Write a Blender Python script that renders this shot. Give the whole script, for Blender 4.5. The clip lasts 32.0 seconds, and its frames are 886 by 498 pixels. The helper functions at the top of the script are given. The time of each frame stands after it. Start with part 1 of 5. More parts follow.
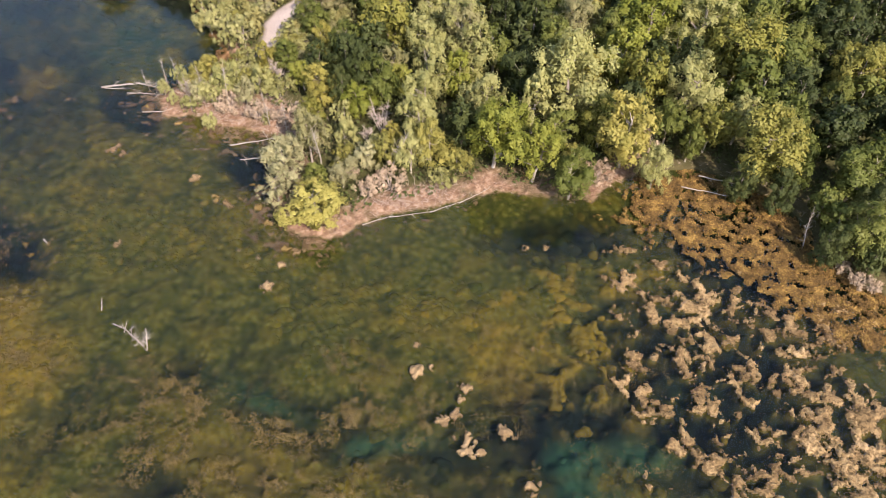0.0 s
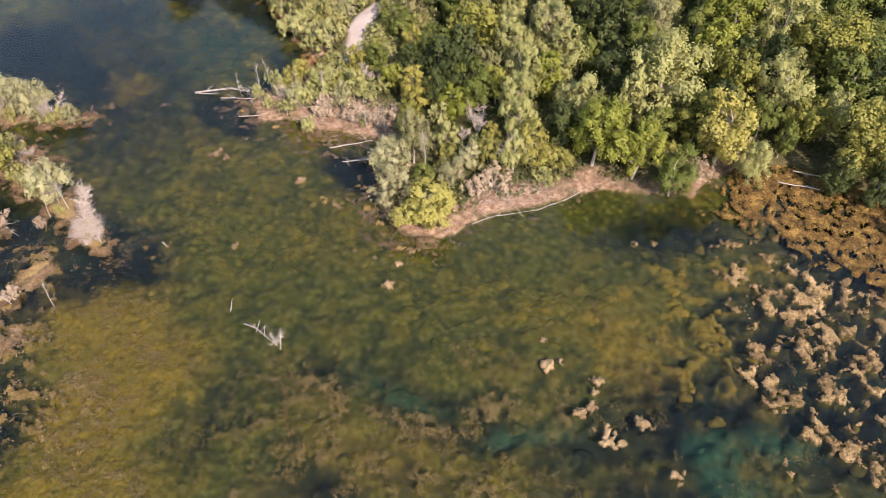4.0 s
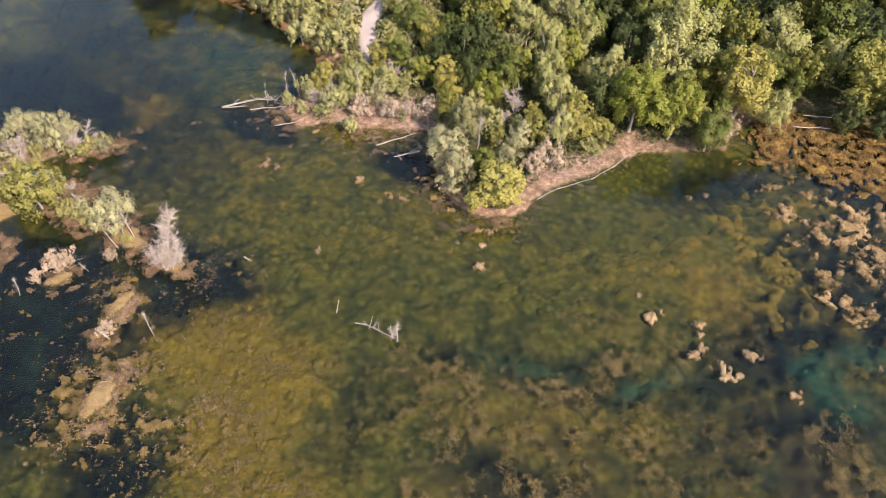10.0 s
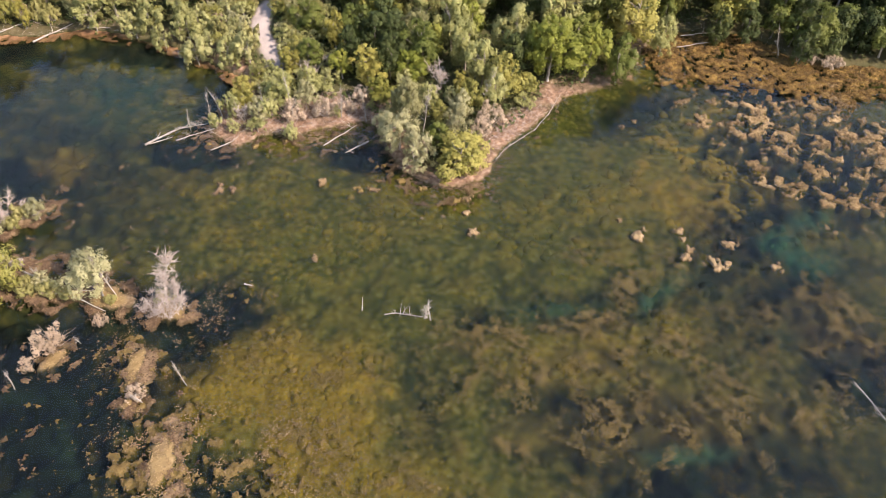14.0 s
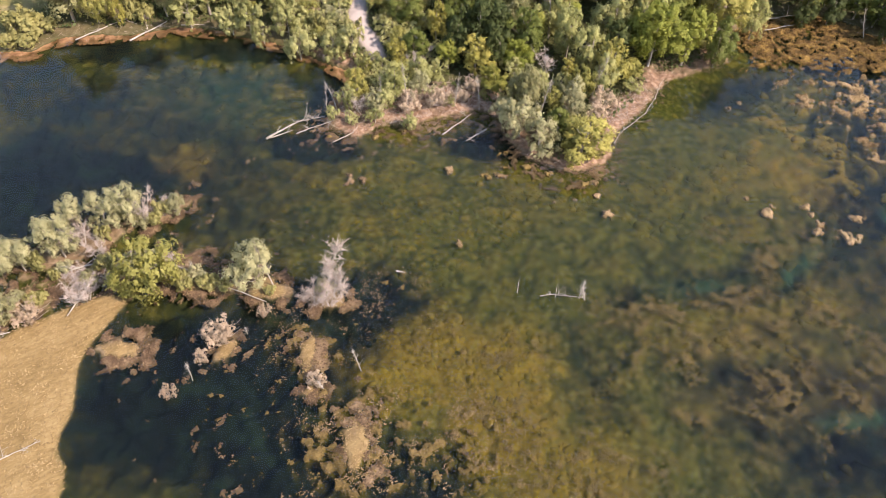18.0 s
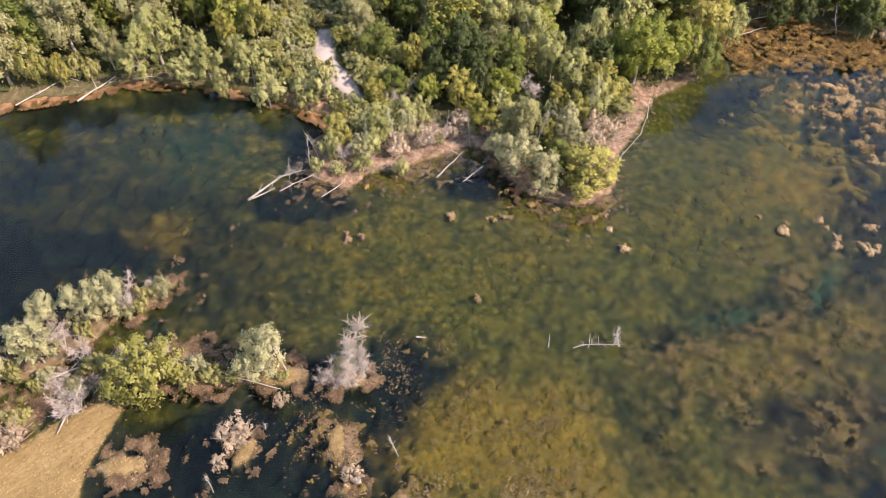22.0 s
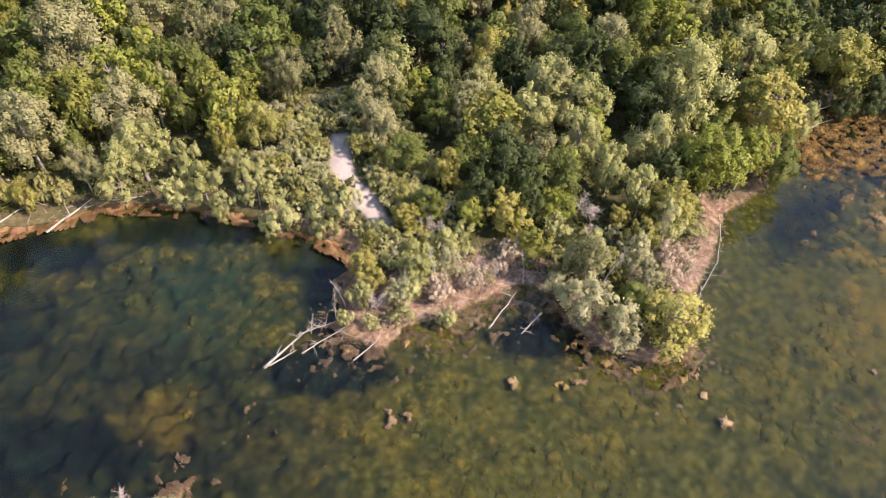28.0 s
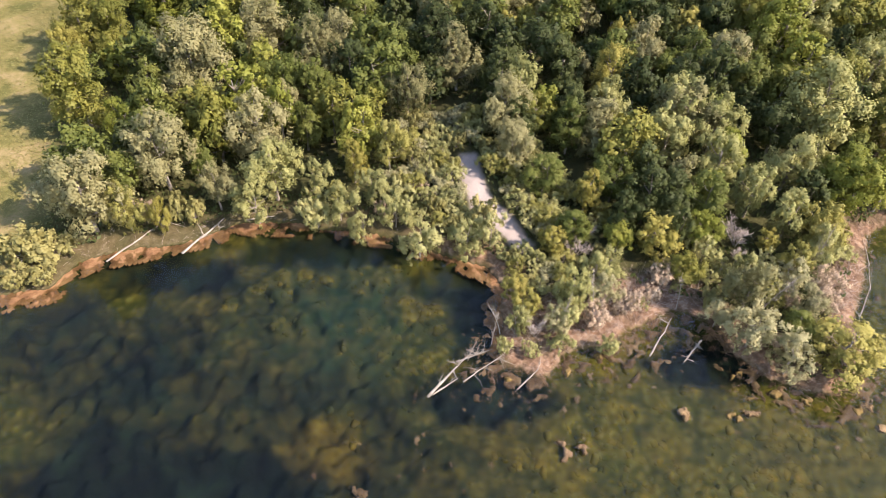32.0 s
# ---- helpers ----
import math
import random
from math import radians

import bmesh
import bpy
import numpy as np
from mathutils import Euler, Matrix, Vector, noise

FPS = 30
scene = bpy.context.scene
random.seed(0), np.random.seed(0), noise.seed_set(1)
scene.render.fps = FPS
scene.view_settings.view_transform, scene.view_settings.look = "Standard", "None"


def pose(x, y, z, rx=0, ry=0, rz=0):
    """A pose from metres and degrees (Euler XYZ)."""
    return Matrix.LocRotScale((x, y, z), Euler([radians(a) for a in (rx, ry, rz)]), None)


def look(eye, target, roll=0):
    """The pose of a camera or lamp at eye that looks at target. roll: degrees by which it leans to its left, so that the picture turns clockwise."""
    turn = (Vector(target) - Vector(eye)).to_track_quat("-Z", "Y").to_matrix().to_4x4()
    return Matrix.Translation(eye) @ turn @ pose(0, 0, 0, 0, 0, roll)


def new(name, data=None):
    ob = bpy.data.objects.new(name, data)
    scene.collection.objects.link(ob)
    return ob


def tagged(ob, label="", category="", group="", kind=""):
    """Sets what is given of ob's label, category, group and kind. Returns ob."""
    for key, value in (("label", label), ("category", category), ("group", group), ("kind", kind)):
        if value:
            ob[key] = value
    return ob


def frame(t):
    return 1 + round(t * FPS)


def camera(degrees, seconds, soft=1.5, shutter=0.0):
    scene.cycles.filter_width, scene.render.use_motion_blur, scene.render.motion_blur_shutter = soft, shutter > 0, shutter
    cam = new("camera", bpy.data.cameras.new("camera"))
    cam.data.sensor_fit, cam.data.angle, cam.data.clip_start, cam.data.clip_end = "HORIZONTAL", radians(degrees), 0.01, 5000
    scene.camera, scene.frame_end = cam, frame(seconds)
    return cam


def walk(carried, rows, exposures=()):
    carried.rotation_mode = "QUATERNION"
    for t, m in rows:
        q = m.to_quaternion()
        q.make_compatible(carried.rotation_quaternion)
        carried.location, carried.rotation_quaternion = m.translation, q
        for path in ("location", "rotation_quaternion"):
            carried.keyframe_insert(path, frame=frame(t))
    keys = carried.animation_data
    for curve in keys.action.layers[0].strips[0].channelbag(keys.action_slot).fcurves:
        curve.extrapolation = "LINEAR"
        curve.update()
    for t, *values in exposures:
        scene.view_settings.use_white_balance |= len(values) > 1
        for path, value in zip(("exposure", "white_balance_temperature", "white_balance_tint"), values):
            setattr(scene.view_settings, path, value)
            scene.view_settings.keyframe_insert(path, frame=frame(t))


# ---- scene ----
cam = camera(63.0, 32.0, soft=0.65)
METRES, EYE, TILT, LEAN, TURN = 91.864, 45.0, -47.717, -1.7315, 0.0
EXPOSURE = 1.38
ROWS = [
    (0.0, 0.0, 0.0, 0.0, 0.0, 0.0, -0.0),
    (0.5, -0.0138, -0.0011, 0.0004, -0.03, 0.01, 0.09),
    (1.0, -0.0279, -0.0021, 0.0005, -0.06, 0.01, 0.17),
    (1.5, -0.0416, -0.0034, 0.0004, -0.03, 0.05, 0.27),
    (2.0, -0.0549, -0.0047, 0.0, -0.04, 0.08, 0.36),
    (2.5, -0.0677, -0.0064, -0.0007, -0.02, 0.16, 0.43),
    (3.0, -0.0808, -0.0079, -0.0012, -0.02, 0.16, 0.53),
    (3.5, -0.0935, -0.0097, -0.0022, -0.0, 0.18, 0.61),
    (5.5, -0.1415, -0.0178, -0.0068, -2.87, 0.11, 4.13),
    (6.0, -0.1537, -0.0193, -0.0075, -4.18, -0.03, 5.56),
    (6.5, -0.1644, -0.0209, -0.0086, -4.23, -0.01, 5.5),
    (7.0, -0.1758, -0.022, -0.0096, -4.28, -0.0, 5.45),
    (7.5, -0.1883, -0.0227, -0.0092, -4.34, -0.05, 5.44),
    (8.0, -0.2022, -0.0228, -0.0083, -4.41, -0.1, 5.47),
    (8.5, -0.2172, -0.0233, -0.0079, -5.05, -0.13, 6.12),
    (9.0, -0.2332, -0.0233, -0.008, -5.6, -0.18, 6.71),
    (9.5, -0.2502, -0.0231, -0.0066, -6.21, -0.35, 7.36),
    (10.0, -0.2665, -0.0227, -0.0047, -7.37, -0.6, 8.73),
    (10.5, -0.2842, -0.0221, -0.0031, -10.96, -1.35, 12.74),
    (11.0, -0.3049, -0.0207, -0.0002, -15.42, -2.64, 17.2),
    (11.5, -0.3245, -0.0191, 0.0028, -15.67, -2.8, 17.31),
    (12.0, -0.3429, -0.0172, 0.0053, -15.67, -2.85, 17.28),
    (12.5, -0.3608, -0.0147, 0.0092, -16.24, -3.11, 17.8),
    (13.0, -0.3783, -0.0121, 0.0138, -17.71, -3.7, 19.2),
    (13.5, -0.3971, -0.0086, 0.0182, -20.06, -4.57, 21.36),
    (15.5, -0.4707, 0.0084, 0.0408, -23.95, -6.27, 24.55),
    (16.0, -0.4889, 0.0144, 0.0469, -23.97, -6.26, 24.48),
    (16.5, -0.5068, 0.0199, 0.0533, -23.96, -6.28, 24.44),
    (17.0, -0.5235, 0.0257, 0.0599, -23.84, -6.27, 24.52),
    (17.5, -0.5378, 0.0308, 0.067, -23.67, -6.29, 24.61),
    (18.0, -0.5494, 0.0372, 0.0733, -23.6, -6.26, 24.69),
    (18.5, -0.5582, 0.0433, 0.0803, -23.52, -6.26, 24.71),
    (19.0, -0.5644, 0.0496, 0.088, -23.43, -6.29, 24.74),
    (19.5, -0.5685, 0.0571, 0.0955, -23.37, -6.25, 24.77),
    (20.0, -0.5706, 0.0651, 0.1042, -23.36, -6.26, 24.76),
    (20.5, -0.5703, 0.0728, 0.113, -23.57, -6.35, 25.0),
    (21.0, -0.5676, 0.0811, 0.1216, -25.4, -7.12, 26.64),
    (21.5, -0.5653, 0.0907, 0.1321, -27.97, -8.28, 28.6),
    (22.0, -0.5604, 0.1002, 0.1425, -29.67, -9.1, 29.85),
    (22.5, -0.5542, 0.1104, 0.153, -30.95, -9.69, 30.74),
    (23.0, -0.5468, 0.1206, 0.164, -32.04, -10.22, 31.45),
    (23.5, -0.5385, 0.1315, 0.1746, -32.3, -10.29, 31.6),
    (24.0, -0.5291, 0.1425, 0.1855, -32.34, -10.23, 31.6),
    (24.5, -0.5194, 0.1532, 0.1961, -32.38, -10.14, 31.59),
    (25.0, -0.5098, 0.1636, 0.2062, -32.46, -10.06, 31.52),
    (25.5, -0.5016, 0.1728, 0.2163, -32.61, -10.08, 31.33),
    (27.5, -0.497, 0.2168, 0.2589, -32.96, -9.36, 30.73),
    (28.0, -0.5011, 0.2259, 0.2697, -32.98, -9.35, 30.71),
    (28.5, -0.5068, 0.2351, 0.2792, -33.02, -9.25, 30.65),
    (29.0, -0.5139, 0.2439, 0.2888, -33.03, -9.22, 30.61),
    (29.5, -0.5225, 0.2528, 0.2982, -33.01, -9.14, 30.57),
    (30.0, -0.5324, 0.2616, 0.3075, -32.96, -9.03, 30.53),
    (30.5, -0.5429, 0.2706, 0.3175, -32.91, -8.99, 30.5),
    (31.0, -0.5545, 0.2796, 0.3272, -32.84, -8.89, 30.47),
    (31.5, -0.5666, 0.2884, 0.3372, -32.76, -8.81, 30.46),
    (32.0, -0.5796, 0.2972, 0.347, -32.67, -8.74, 30.44),
]
walk(cam, [(t, pose(0, 0, EYE, TILT, LEAN, TURN) @ pose(METRES * x, METRES * y, METRES * z, 90 + pitch, roll, yaw)) for t, x, y, z, yaw, pitch, roll in ROWS], [(0.0, EXPOSURE - 0.08, 6400, 23), (14.0, EXPOSURE, 6400, 23), (32.0, EXPOSURE + 0.08, 6400, 23)])

# ---- light ----
SUN_AZ, SUN_EL = -62.0, 42.0  # degrees from +x towards +y; height over the horizon
world = bpy.data.worlds.new("sky")
scene.world = world
world.use_nodes = True
wn = world.node_tree.nodes
sky = wn.new("ShaderNodeTexSky")
sky.sky_type, sky.sun_disc = "NISHITA", False
sky.sun_elevation, sky.sun_rotation = radians(SUN_EL), radians(90 - SUN_AZ)
sky.air_density, sky.dust_density = 1.5, 1.0
wn["Background"].inputs["Strength"].default_value = 0.14
world.node_tree.links.new(sky.outputs[0], wn["Background"].inputs["Color"])
sun_data = bpy.data.lights.new("sun", "SUN")
sun_data.energy, sun_data.angle, sun_data.color = 5.0, radians(0.6), (1.0, 0.88, 0.73)
sun = new("sun", sun_data)
sun_way = Vector((math.cos(radians(SUN_EL)) * math.cos(radians(SUN_AZ)), math.cos(radians(SUN_EL)) * math.sin(radians(SUN_AZ)), math.sin(radians(SUN_EL))))
sun.matrix_world = look(sun_way * 300, (0, 0, 0))

# ---- materials ----
def node_material(name):
    m = bpy.data.materials.new(name)
    m.use_nodes = True
    nt = m.node_tree
    return m, nt, nt.nodes["Principled BSDF"], nt.nodes["Material Output"]


def noise_node(nt, scale, detail=4.0, rough=0.55, coords=None):
    n = nt.nodes.new("ShaderNodeTexNoise")
    n.inputs["Scale"].default_value, n.inputs["Detail"].default_value, n.inputs["Roughness"].default_value = scale, detail, rough
    if coords is not None:
        nt.links.new(coords, n.inputs["Vector"])
    return n.outputs["Fac"]


def ramp_node(nt, fac, *stops):
    r = nt.nodes.new("ShaderNodeValToRGB")
    while len(r.color_ramp.elements) < len(stops):
        r.color_ramp.elements.new(0.5)
    for e, (at, c) in zip(r.color_ramp.elements, stops):
        e.position, e.color = at, (*c, 1) if len(c) == 3 else c
    nt.links.new(fac, r.inputs["Fac"])
    return r.outputs["Color"]


def mix_node(nt, fac, a, b, kind="MIX"):
    m = nt.nodes.new("ShaderNodeMix")
    m.data_type, m.blend_type = "RGBA", kind
    for key, v in ((0, fac), (6, a), (7, b)):
        if isinstance(v, (int, float)):
            m.inputs[key].default_value = v
        elif isinstance(v, tuple):
            m.inputs[key].default_value = (*v, 1)
        else:
            nt.links.new(v, m.inputs[key])
    return m.outputs[2]


def math_node(nt, op, a, b=0.0, clamp=False):
    m = nt.nodes.new("ShaderNodeMath")
    m.operation, m.use_clamp = op, clamp
    for key, v in ((0, a), (1, b)):
        if isinstance(v, (int, float)):
            m.inputs[key].default_value = v
        else:
            nt.links.new(v, m.inputs[key])
    return m.outputs[0]


def bump_node(nt, height, strength, distance, shader):
    b = nt.nodes.new("ShaderNodeBump")
    b.inputs["Strength"].default_value, b.inputs["Distance"].default_value = strength, distance
    nt.links.new(height, b.inputs["Height"])
    nt.links.new(b.outputs["Normal"], shader.inputs["Normal"])


def place_coords(nt):
    return nt.nodes.new("ShaderNodeNewGeometry").outputs["Position"]


def matter(name, dark, mid, light, scale=3.0, fine=25.0, rough=0.85, bump=0.4, distance=0.03):
    """Natural matter: three tones in large and fine patches, varied from piece to piece."""
    m, nt, bsdf, out = node_material(name)
    at = place_coords(nt)
    big, small = noise_node(nt, scale, 3, coords=at), noise_node(nt, fine, 4, coords=at)
    geo, info = nt.nodes.new("ShaderNodeNewGeometry"), nt.nodes.new("ShaderNodeObjectInfo")
    tone = math_node(nt, "ADD", math_node(nt, "MULTIPLY", big, 0.5), math_node(nt, "MULTIPLY", small, 0.3))
    tone = math_node(nt, "ADD", tone, math_node(nt, "MULTIPLY", geo.outputs["Random Per Island"], 0.16))
    tone = math_node(nt, "ADD", tone, math_node(nt, "MULTIPLY", info.outputs["Random"], 0.1))
    nt.links.new(ramp_node(nt, tone, (0.32, dark), (0.52, mid), (0.72, light)), bsdf.inputs["Base Color"])
    bsdf.inputs["Roughness"].default_value = rough
    bsdf.inputs["Specular IOR Level"].default_value = 0.25
    bump_node(nt, small, bump, distance, bsdf)
    return m


def leaf_material(name, dark, mid, light, through_light=0.36):
    """Foliage: tone changes from tree to tree, clump to clump and leaf to leaf; some light passes through."""
    m, nt, bsdf, out = node_material(name)
    at = place_coords(nt)
    geo, info = nt.nodes.new("ShaderNodeNewGeometry"), nt.nodes.new("ShaderNodeObjectInfo")
    tone = math_node(nt, "MULTIPLY", noise_node(nt, 0.8, 3, coords=at), 0.55)
    tone = math_node(nt, "ADD", tone, math_node(nt, "MULTIPLY", geo.outputs["Random Per Island"], 0.1))
    tone = math_node(nt, "ADD", tone, math_node(nt, "MULTIPLY", info.outputs["Random"], 0.3))
    colour = ramp_node(nt, tone, (0.22, dark), (0.5, mid), (0.8, light))
    nt.links.new(colour, bsdf.inputs["Base Color"])
    bsdf.inputs["Roughness"].default_value = 0.6
    bsdf.inputs["Specular IOR Level"].default_value = 0.2
    tr = nt.nodes.new("ShaderNodeBsdfTranslucent")
    nt.links.new(colour, tr.inputs["Color"])
    mixed = nt.nodes.new("ShaderNodeMixShader")
    mixed.inputs[0].default_value = through_light
    nt.links.new(bsdf.outputs[0], mixed.inputs[1])
    nt.links.new(tr.outputs[0], mixed.inputs[2])
    nt.links.new(mixed.outputs[0], out.inputs["Surface"])
    return m


LEAF = {
    "silver_willow": leaf_material("silver_willow_leaf", (0.151, 0.147, 0.058), (0.222, 0.209, 0.090), (0.274, 0.255, 0.121)),
    "pale_willow": leaf_material("pale_willow_leaf", (0.184, 0.188, 0.060), (0.286, 0.283, 0.099), (0.355, 0.339, 0.139)),
    "green_maple": leaf_material("green_maple_leaf", (0.072, 0.092, 0.018), (0.120, 0.138, 0.028), (0.171, 0.178, 0.043)),
    "dark_alder": leaf_material("dark_alder_leaf", (0.030, 0.043, 0.012), (0.055, 0.070, 0.019), (0.088, 0.102, 0.029)),
    "yellow_maple": leaf_material("yellow_maple_leaf", (0.177, 0.162, 0.031), (0.273, 0.245, 0.055), (0.344, 0.301, 0.086)),
    "olive_oak": leaf_material("olive_oak_leaf", (0.113, 0.123, 0.022), (0.183, 0.180, 0.034), (0.245, 0.228, 0.056)),
    "lime_ash": leaf_material("lime_ash_leaf", (0.125, 0.146, 0.020), (0.198, 0.210, 0.033), (0.271, 0.262, 0.060)),
    "willow_bush": leaf_material("willow_bush_leaf", (0.192, 0.193, 0.065), (0.304, 0.298, 0.110), (0.371, 0.353, 0.155)),
    "grey_willow": leaf_material("grey_willow_leaf", (0.18, 0.17, 0.078), (0.31, 0.292, 0.145), (0.39, 0.368, 0.20)),
    "lime_bush": leaf_material("islet_bush_leaf", (0.14, 0.135, 0.032), (0.235, 0.222, 0.056), (0.315, 0.29, 0.088)),
    "yellow_bush": leaf_material("yellow_bush_leaf", (0.165, 0.155, 0.036), (0.295, 0.268, 0.066), (0.39, 0.35, 0.105)),
    "grey_shrub": leaf_material("grey_shrub_leaf", (0.235, 0.168, 0.106), (0.343, 0.260, 0.175), (0.409, 0.327, 0.224), 0.2),
    "shrub": leaf_material("shrub_leaf", (0.165, 0.157, 0.054), (0.255, 0.235, 0.080), (0.321, 0.284, 0.112)),
}
BARK = matter("bark", (0.10, 0.085, 0.065), (0.21, 0.18, 0.145), (0.34, 0.31, 0.26), 2.0, 30.0)
DEADWOOD = matter("bleached_wood", (0.12, 0.104, 0.083), (0.23, 0.203, 0.165), (0.36, 0.322, 0.268), 2.5, 30.0, 0.75)
TWIG = matter("dry_twigs", (0.165, 0.127, 0.10), (0.275, 0.224, 0.184), (0.385, 0.332, 0.282), 1.5, 20.0)
BRUSH = matter("brushwood", (0.07, 0.04, 0.026), (0.16, 0.105, 0.07), (0.28, 0.205, 0.15), 0.7, 9.0)
STRAW = matter("straw_mat", (0.08, 0.05, 0.019), (0.16, 0.107, 0.043), (0.25, 0.178, 0.085), 0.8, 7.0, 0.9, 0.8, 0.08)
CLUMP = matter("algae_clump", (0.04, 0.024, 0.009), (0.165, 0.108, 0.045), (0.39, 0.272, 0.13), 0.45, 5.0, 0.9, 1.0, 0.15)
TAN = matter("tan_algae", (0.055, 0.033, 0.014), (0.14, 0.093, 0.043), (0.255, 0.18, 0.092), 1.2, 9.0, 0.9, 1.0, 0.12)
RUST = matter("rusty_weed", (0.018, 0.010, 0.003), (0.125, 0.073, 0.018), (0.38, 0.245, 0.06), 0.9, 7.0, 0.9, 0.8, 0.08)
WEED = matter("brown_pondweed", (0.05, 0.033, 0.009), (0.105, 0.071, 0.021), (0.185, 0.125, 0.042), 0.9, 12.0, 0.9)
LITTER = matter("bank_litter", (0.035, 0.016, 0.007), (0.145, 0.073, 0.03), (0.28, 0.165, 0.08), 0.9, 8.0, 0.9, 0.8, 0.06)
WRACK = matter("rotting_litter", (0.022, 0.012, 0.006), (0.085, 0.052, 0.026), (0.20, 0.135, 0.072), 1.1, 9.0, 0.85, 0.9, 0.08)
TIPS = matter("pondweed_tips", (0.06, 0.043, 0.013), (0.11, 0.078, 0.025), (0.165, 0.118, 0.045), 0.9, 12.0, 0.9)
FOREST_LEAF = leaf_material("undergrowth_leaf", (0.026, 0.038, 0.011), (0.056, 0.072, 0.019), (0.11, 0.12, 0.034))
GRASS_LEAF = leaf_material("meadow_grass", (0.09, 0.09, 0.022), (0.18, 0.165, 0.05), (0.31, 0.25, 0.10), 0.2)


def ground_material():
    m, nt, bsdf, out = node_material("lake_bed_and_ground")
    at = place_coords(nt)
    bed, land = nt.nodes.new("ShaderNodeAttribute"), nt.nodes.new("ShaderNodeAttribute")
    bed.attribute_name, land.attribute_name = "bed", "land"
    sb, sl = nt.nodes.new("ShaderNodeSeparateColor"), nt.nodes.new("ShaderNodeSeparateColor")
    nt.links.new(bed.outputs["Color"], sb.inputs[0])
    nt.links.new(land.outputs["Color"], sl.inputs[0])
    n1, n2, n3 = noise_node(nt, 0.35, 4, coords=at), noise_node(nt, 2.2, 5, 0.6, coords=at), noise_node(nt, 11.0, 4, 0.6, coords=at)
    mud = ramp_node(nt, n1, (0.35, (0.003, 0.005, 0.005)), (0.55, (0.005, 0.009, 0.007)), (0.7, (0.010, 0.018, 0.012)))
    green = ramp_node(nt, n2, (0.25, (0.027, 0.032, 0.006)), (0.5, (0.043, 0.047, 0.009)), (0.78, (0.068, 0.068, 0.015)))
    gold = ramp_node(nt, n2, (0.25, (0.072, 0.052, 0.006)), (0.5, (0.125, 0.087, 0.011)), (0.78, (0.185, 0.128, 0.021)))
    weed = ramp_node(nt, n3, (0.35, (0.03, 0.022, 0.01)), (0.55, (0.095, 0.068, 0.022)), (0.7, (0.18, 0.13, 0.05)))
    marl = ramp_node(nt, n2, (0.35, (0.014, 0.052, 0.030)), (0.65, (0.034, 0.105, 0.060)))
    vor = nt.nodes.new("ShaderNodeTexVoronoi")
    vor.feature = "SMOOTH_F1"
    vor.inputs["Scale"].default_value, vor.inputs["Smoothness"].default_value = 1.5, 0.6
    bend = nt.nodes.new("ShaderNodeVectorMath")
    bend.operation = "MULTIPLY_ADD"
    bend.inputs[1].default_value = (0.9, 0.9, 0.0)
    warp = nt.nodes.new("ShaderNodeTexNoise")
    warp.inputs["Scale"].default_value = 0.9
    nt.links.new(at, warp.inputs["Vector"])
    nt.links.new(warp.outputs["Color"], bend.inputs[0])
    nt.links.new(at, bend.inputs[2])
    nt.links.new(bend.outputs[0], vor.inputs["Vector"])
    tuft = math_node(nt, "SUBTRACT", 0.62, vor.outputs["Distance"])
    lift = math_node(nt, "ADD", math_node(nt, "MULTIPLY", tuft, 0.55), math_node(nt, "MULTIPLY", math_node(nt, "SUBTRACT", n2, 0.5), 0.5))
    # golder, paler tuft tops put the relief's light and shade into the colour
    algae = mix_node(nt, math_node(nt, "ADD", sb.outputs[1], math_node(nt, "MULTIPLY", tuft, 0.35), True), green, gold)
    algae = mix_node(nt, math_node(nt, "MULTIPLY", math_node(nt, "MAXIMUM", math_node(nt, "SUBTRACT", tuft, 0.22), 0.0), 1.3, True), algae, (0.115, 0.112, 0.036))
    grain = ramp_node(nt, noise_node(nt, 6.5, 6, 0.72, coords=at), (0.32, (0.62, 0.62, 0.62)), (0.68, (1.4, 1.39, 1.35)))
    algae = mix_node(nt, 1.0, algae, grain, "MULTIPLY")
    rough_edge = math_node(nt, "ADD", sb.outputs[0], math_node(nt, "MULTIPLY", lift, math_node(nt, "MINIMUM", math_node(nt, "MULTIPLY", sb.outputs[0], 1.6), 1.0)), True)
    colour = mix_node(nt, rough_edge, mud, algae)
    colour = mix_node(nt, math_node(nt, "MULTIPLY", sb.outputs[2], 0.7, True), colour, marl)
    weedy = nt.nodes.new("ShaderNodeMapRange")
    weedy.inputs[1].default_value, weedy.inputs[2].default_value = 0.62, 0.85
    nt.links.new(math_node(nt, "ADD", math_node(nt, "MULTIPLY", bed.outputs["Alpha"], 0.5), math_node(nt, "MULTIPLY", n3, 0.8)), weedy.inputs[0])
    colour = mix_node(nt, math_node(nt, "MULTIPLY", weedy.outputs[0], 0.3), colour, weed)
    soil = ramp_node(nt, n3, (0.3, (0.02, 0.02, 0.008)), (0.55, (0.05, 0.05, 0.018)), (0.75, (0.10, 0.085, 0.035)))
    grass = ramp_node(nt, math_node(nt, "ADD", math_node(nt, "MULTIPLY", n1, 0.6), math_node(nt, "MULTIPLY", n3, 0.4)), (0.38, (0.07, 0.072, 0.02)), (0.5, (0.14, 0.12, 0.04)), (0.62, (0.24, 0.18, 0.088)))
    rust = ramp_node(nt, n2, (0.3, (0.085, 0.046, 0.026)), (0.5, (0.17, 0.105, 0.064)), (0.7, (0.29, 0.205, 0.14)))
    sand = ramp_node(nt, n3, (0.3, (0.19, 0.16, 0.14)), (0.6, (0.29, 0.247, 0.213)))
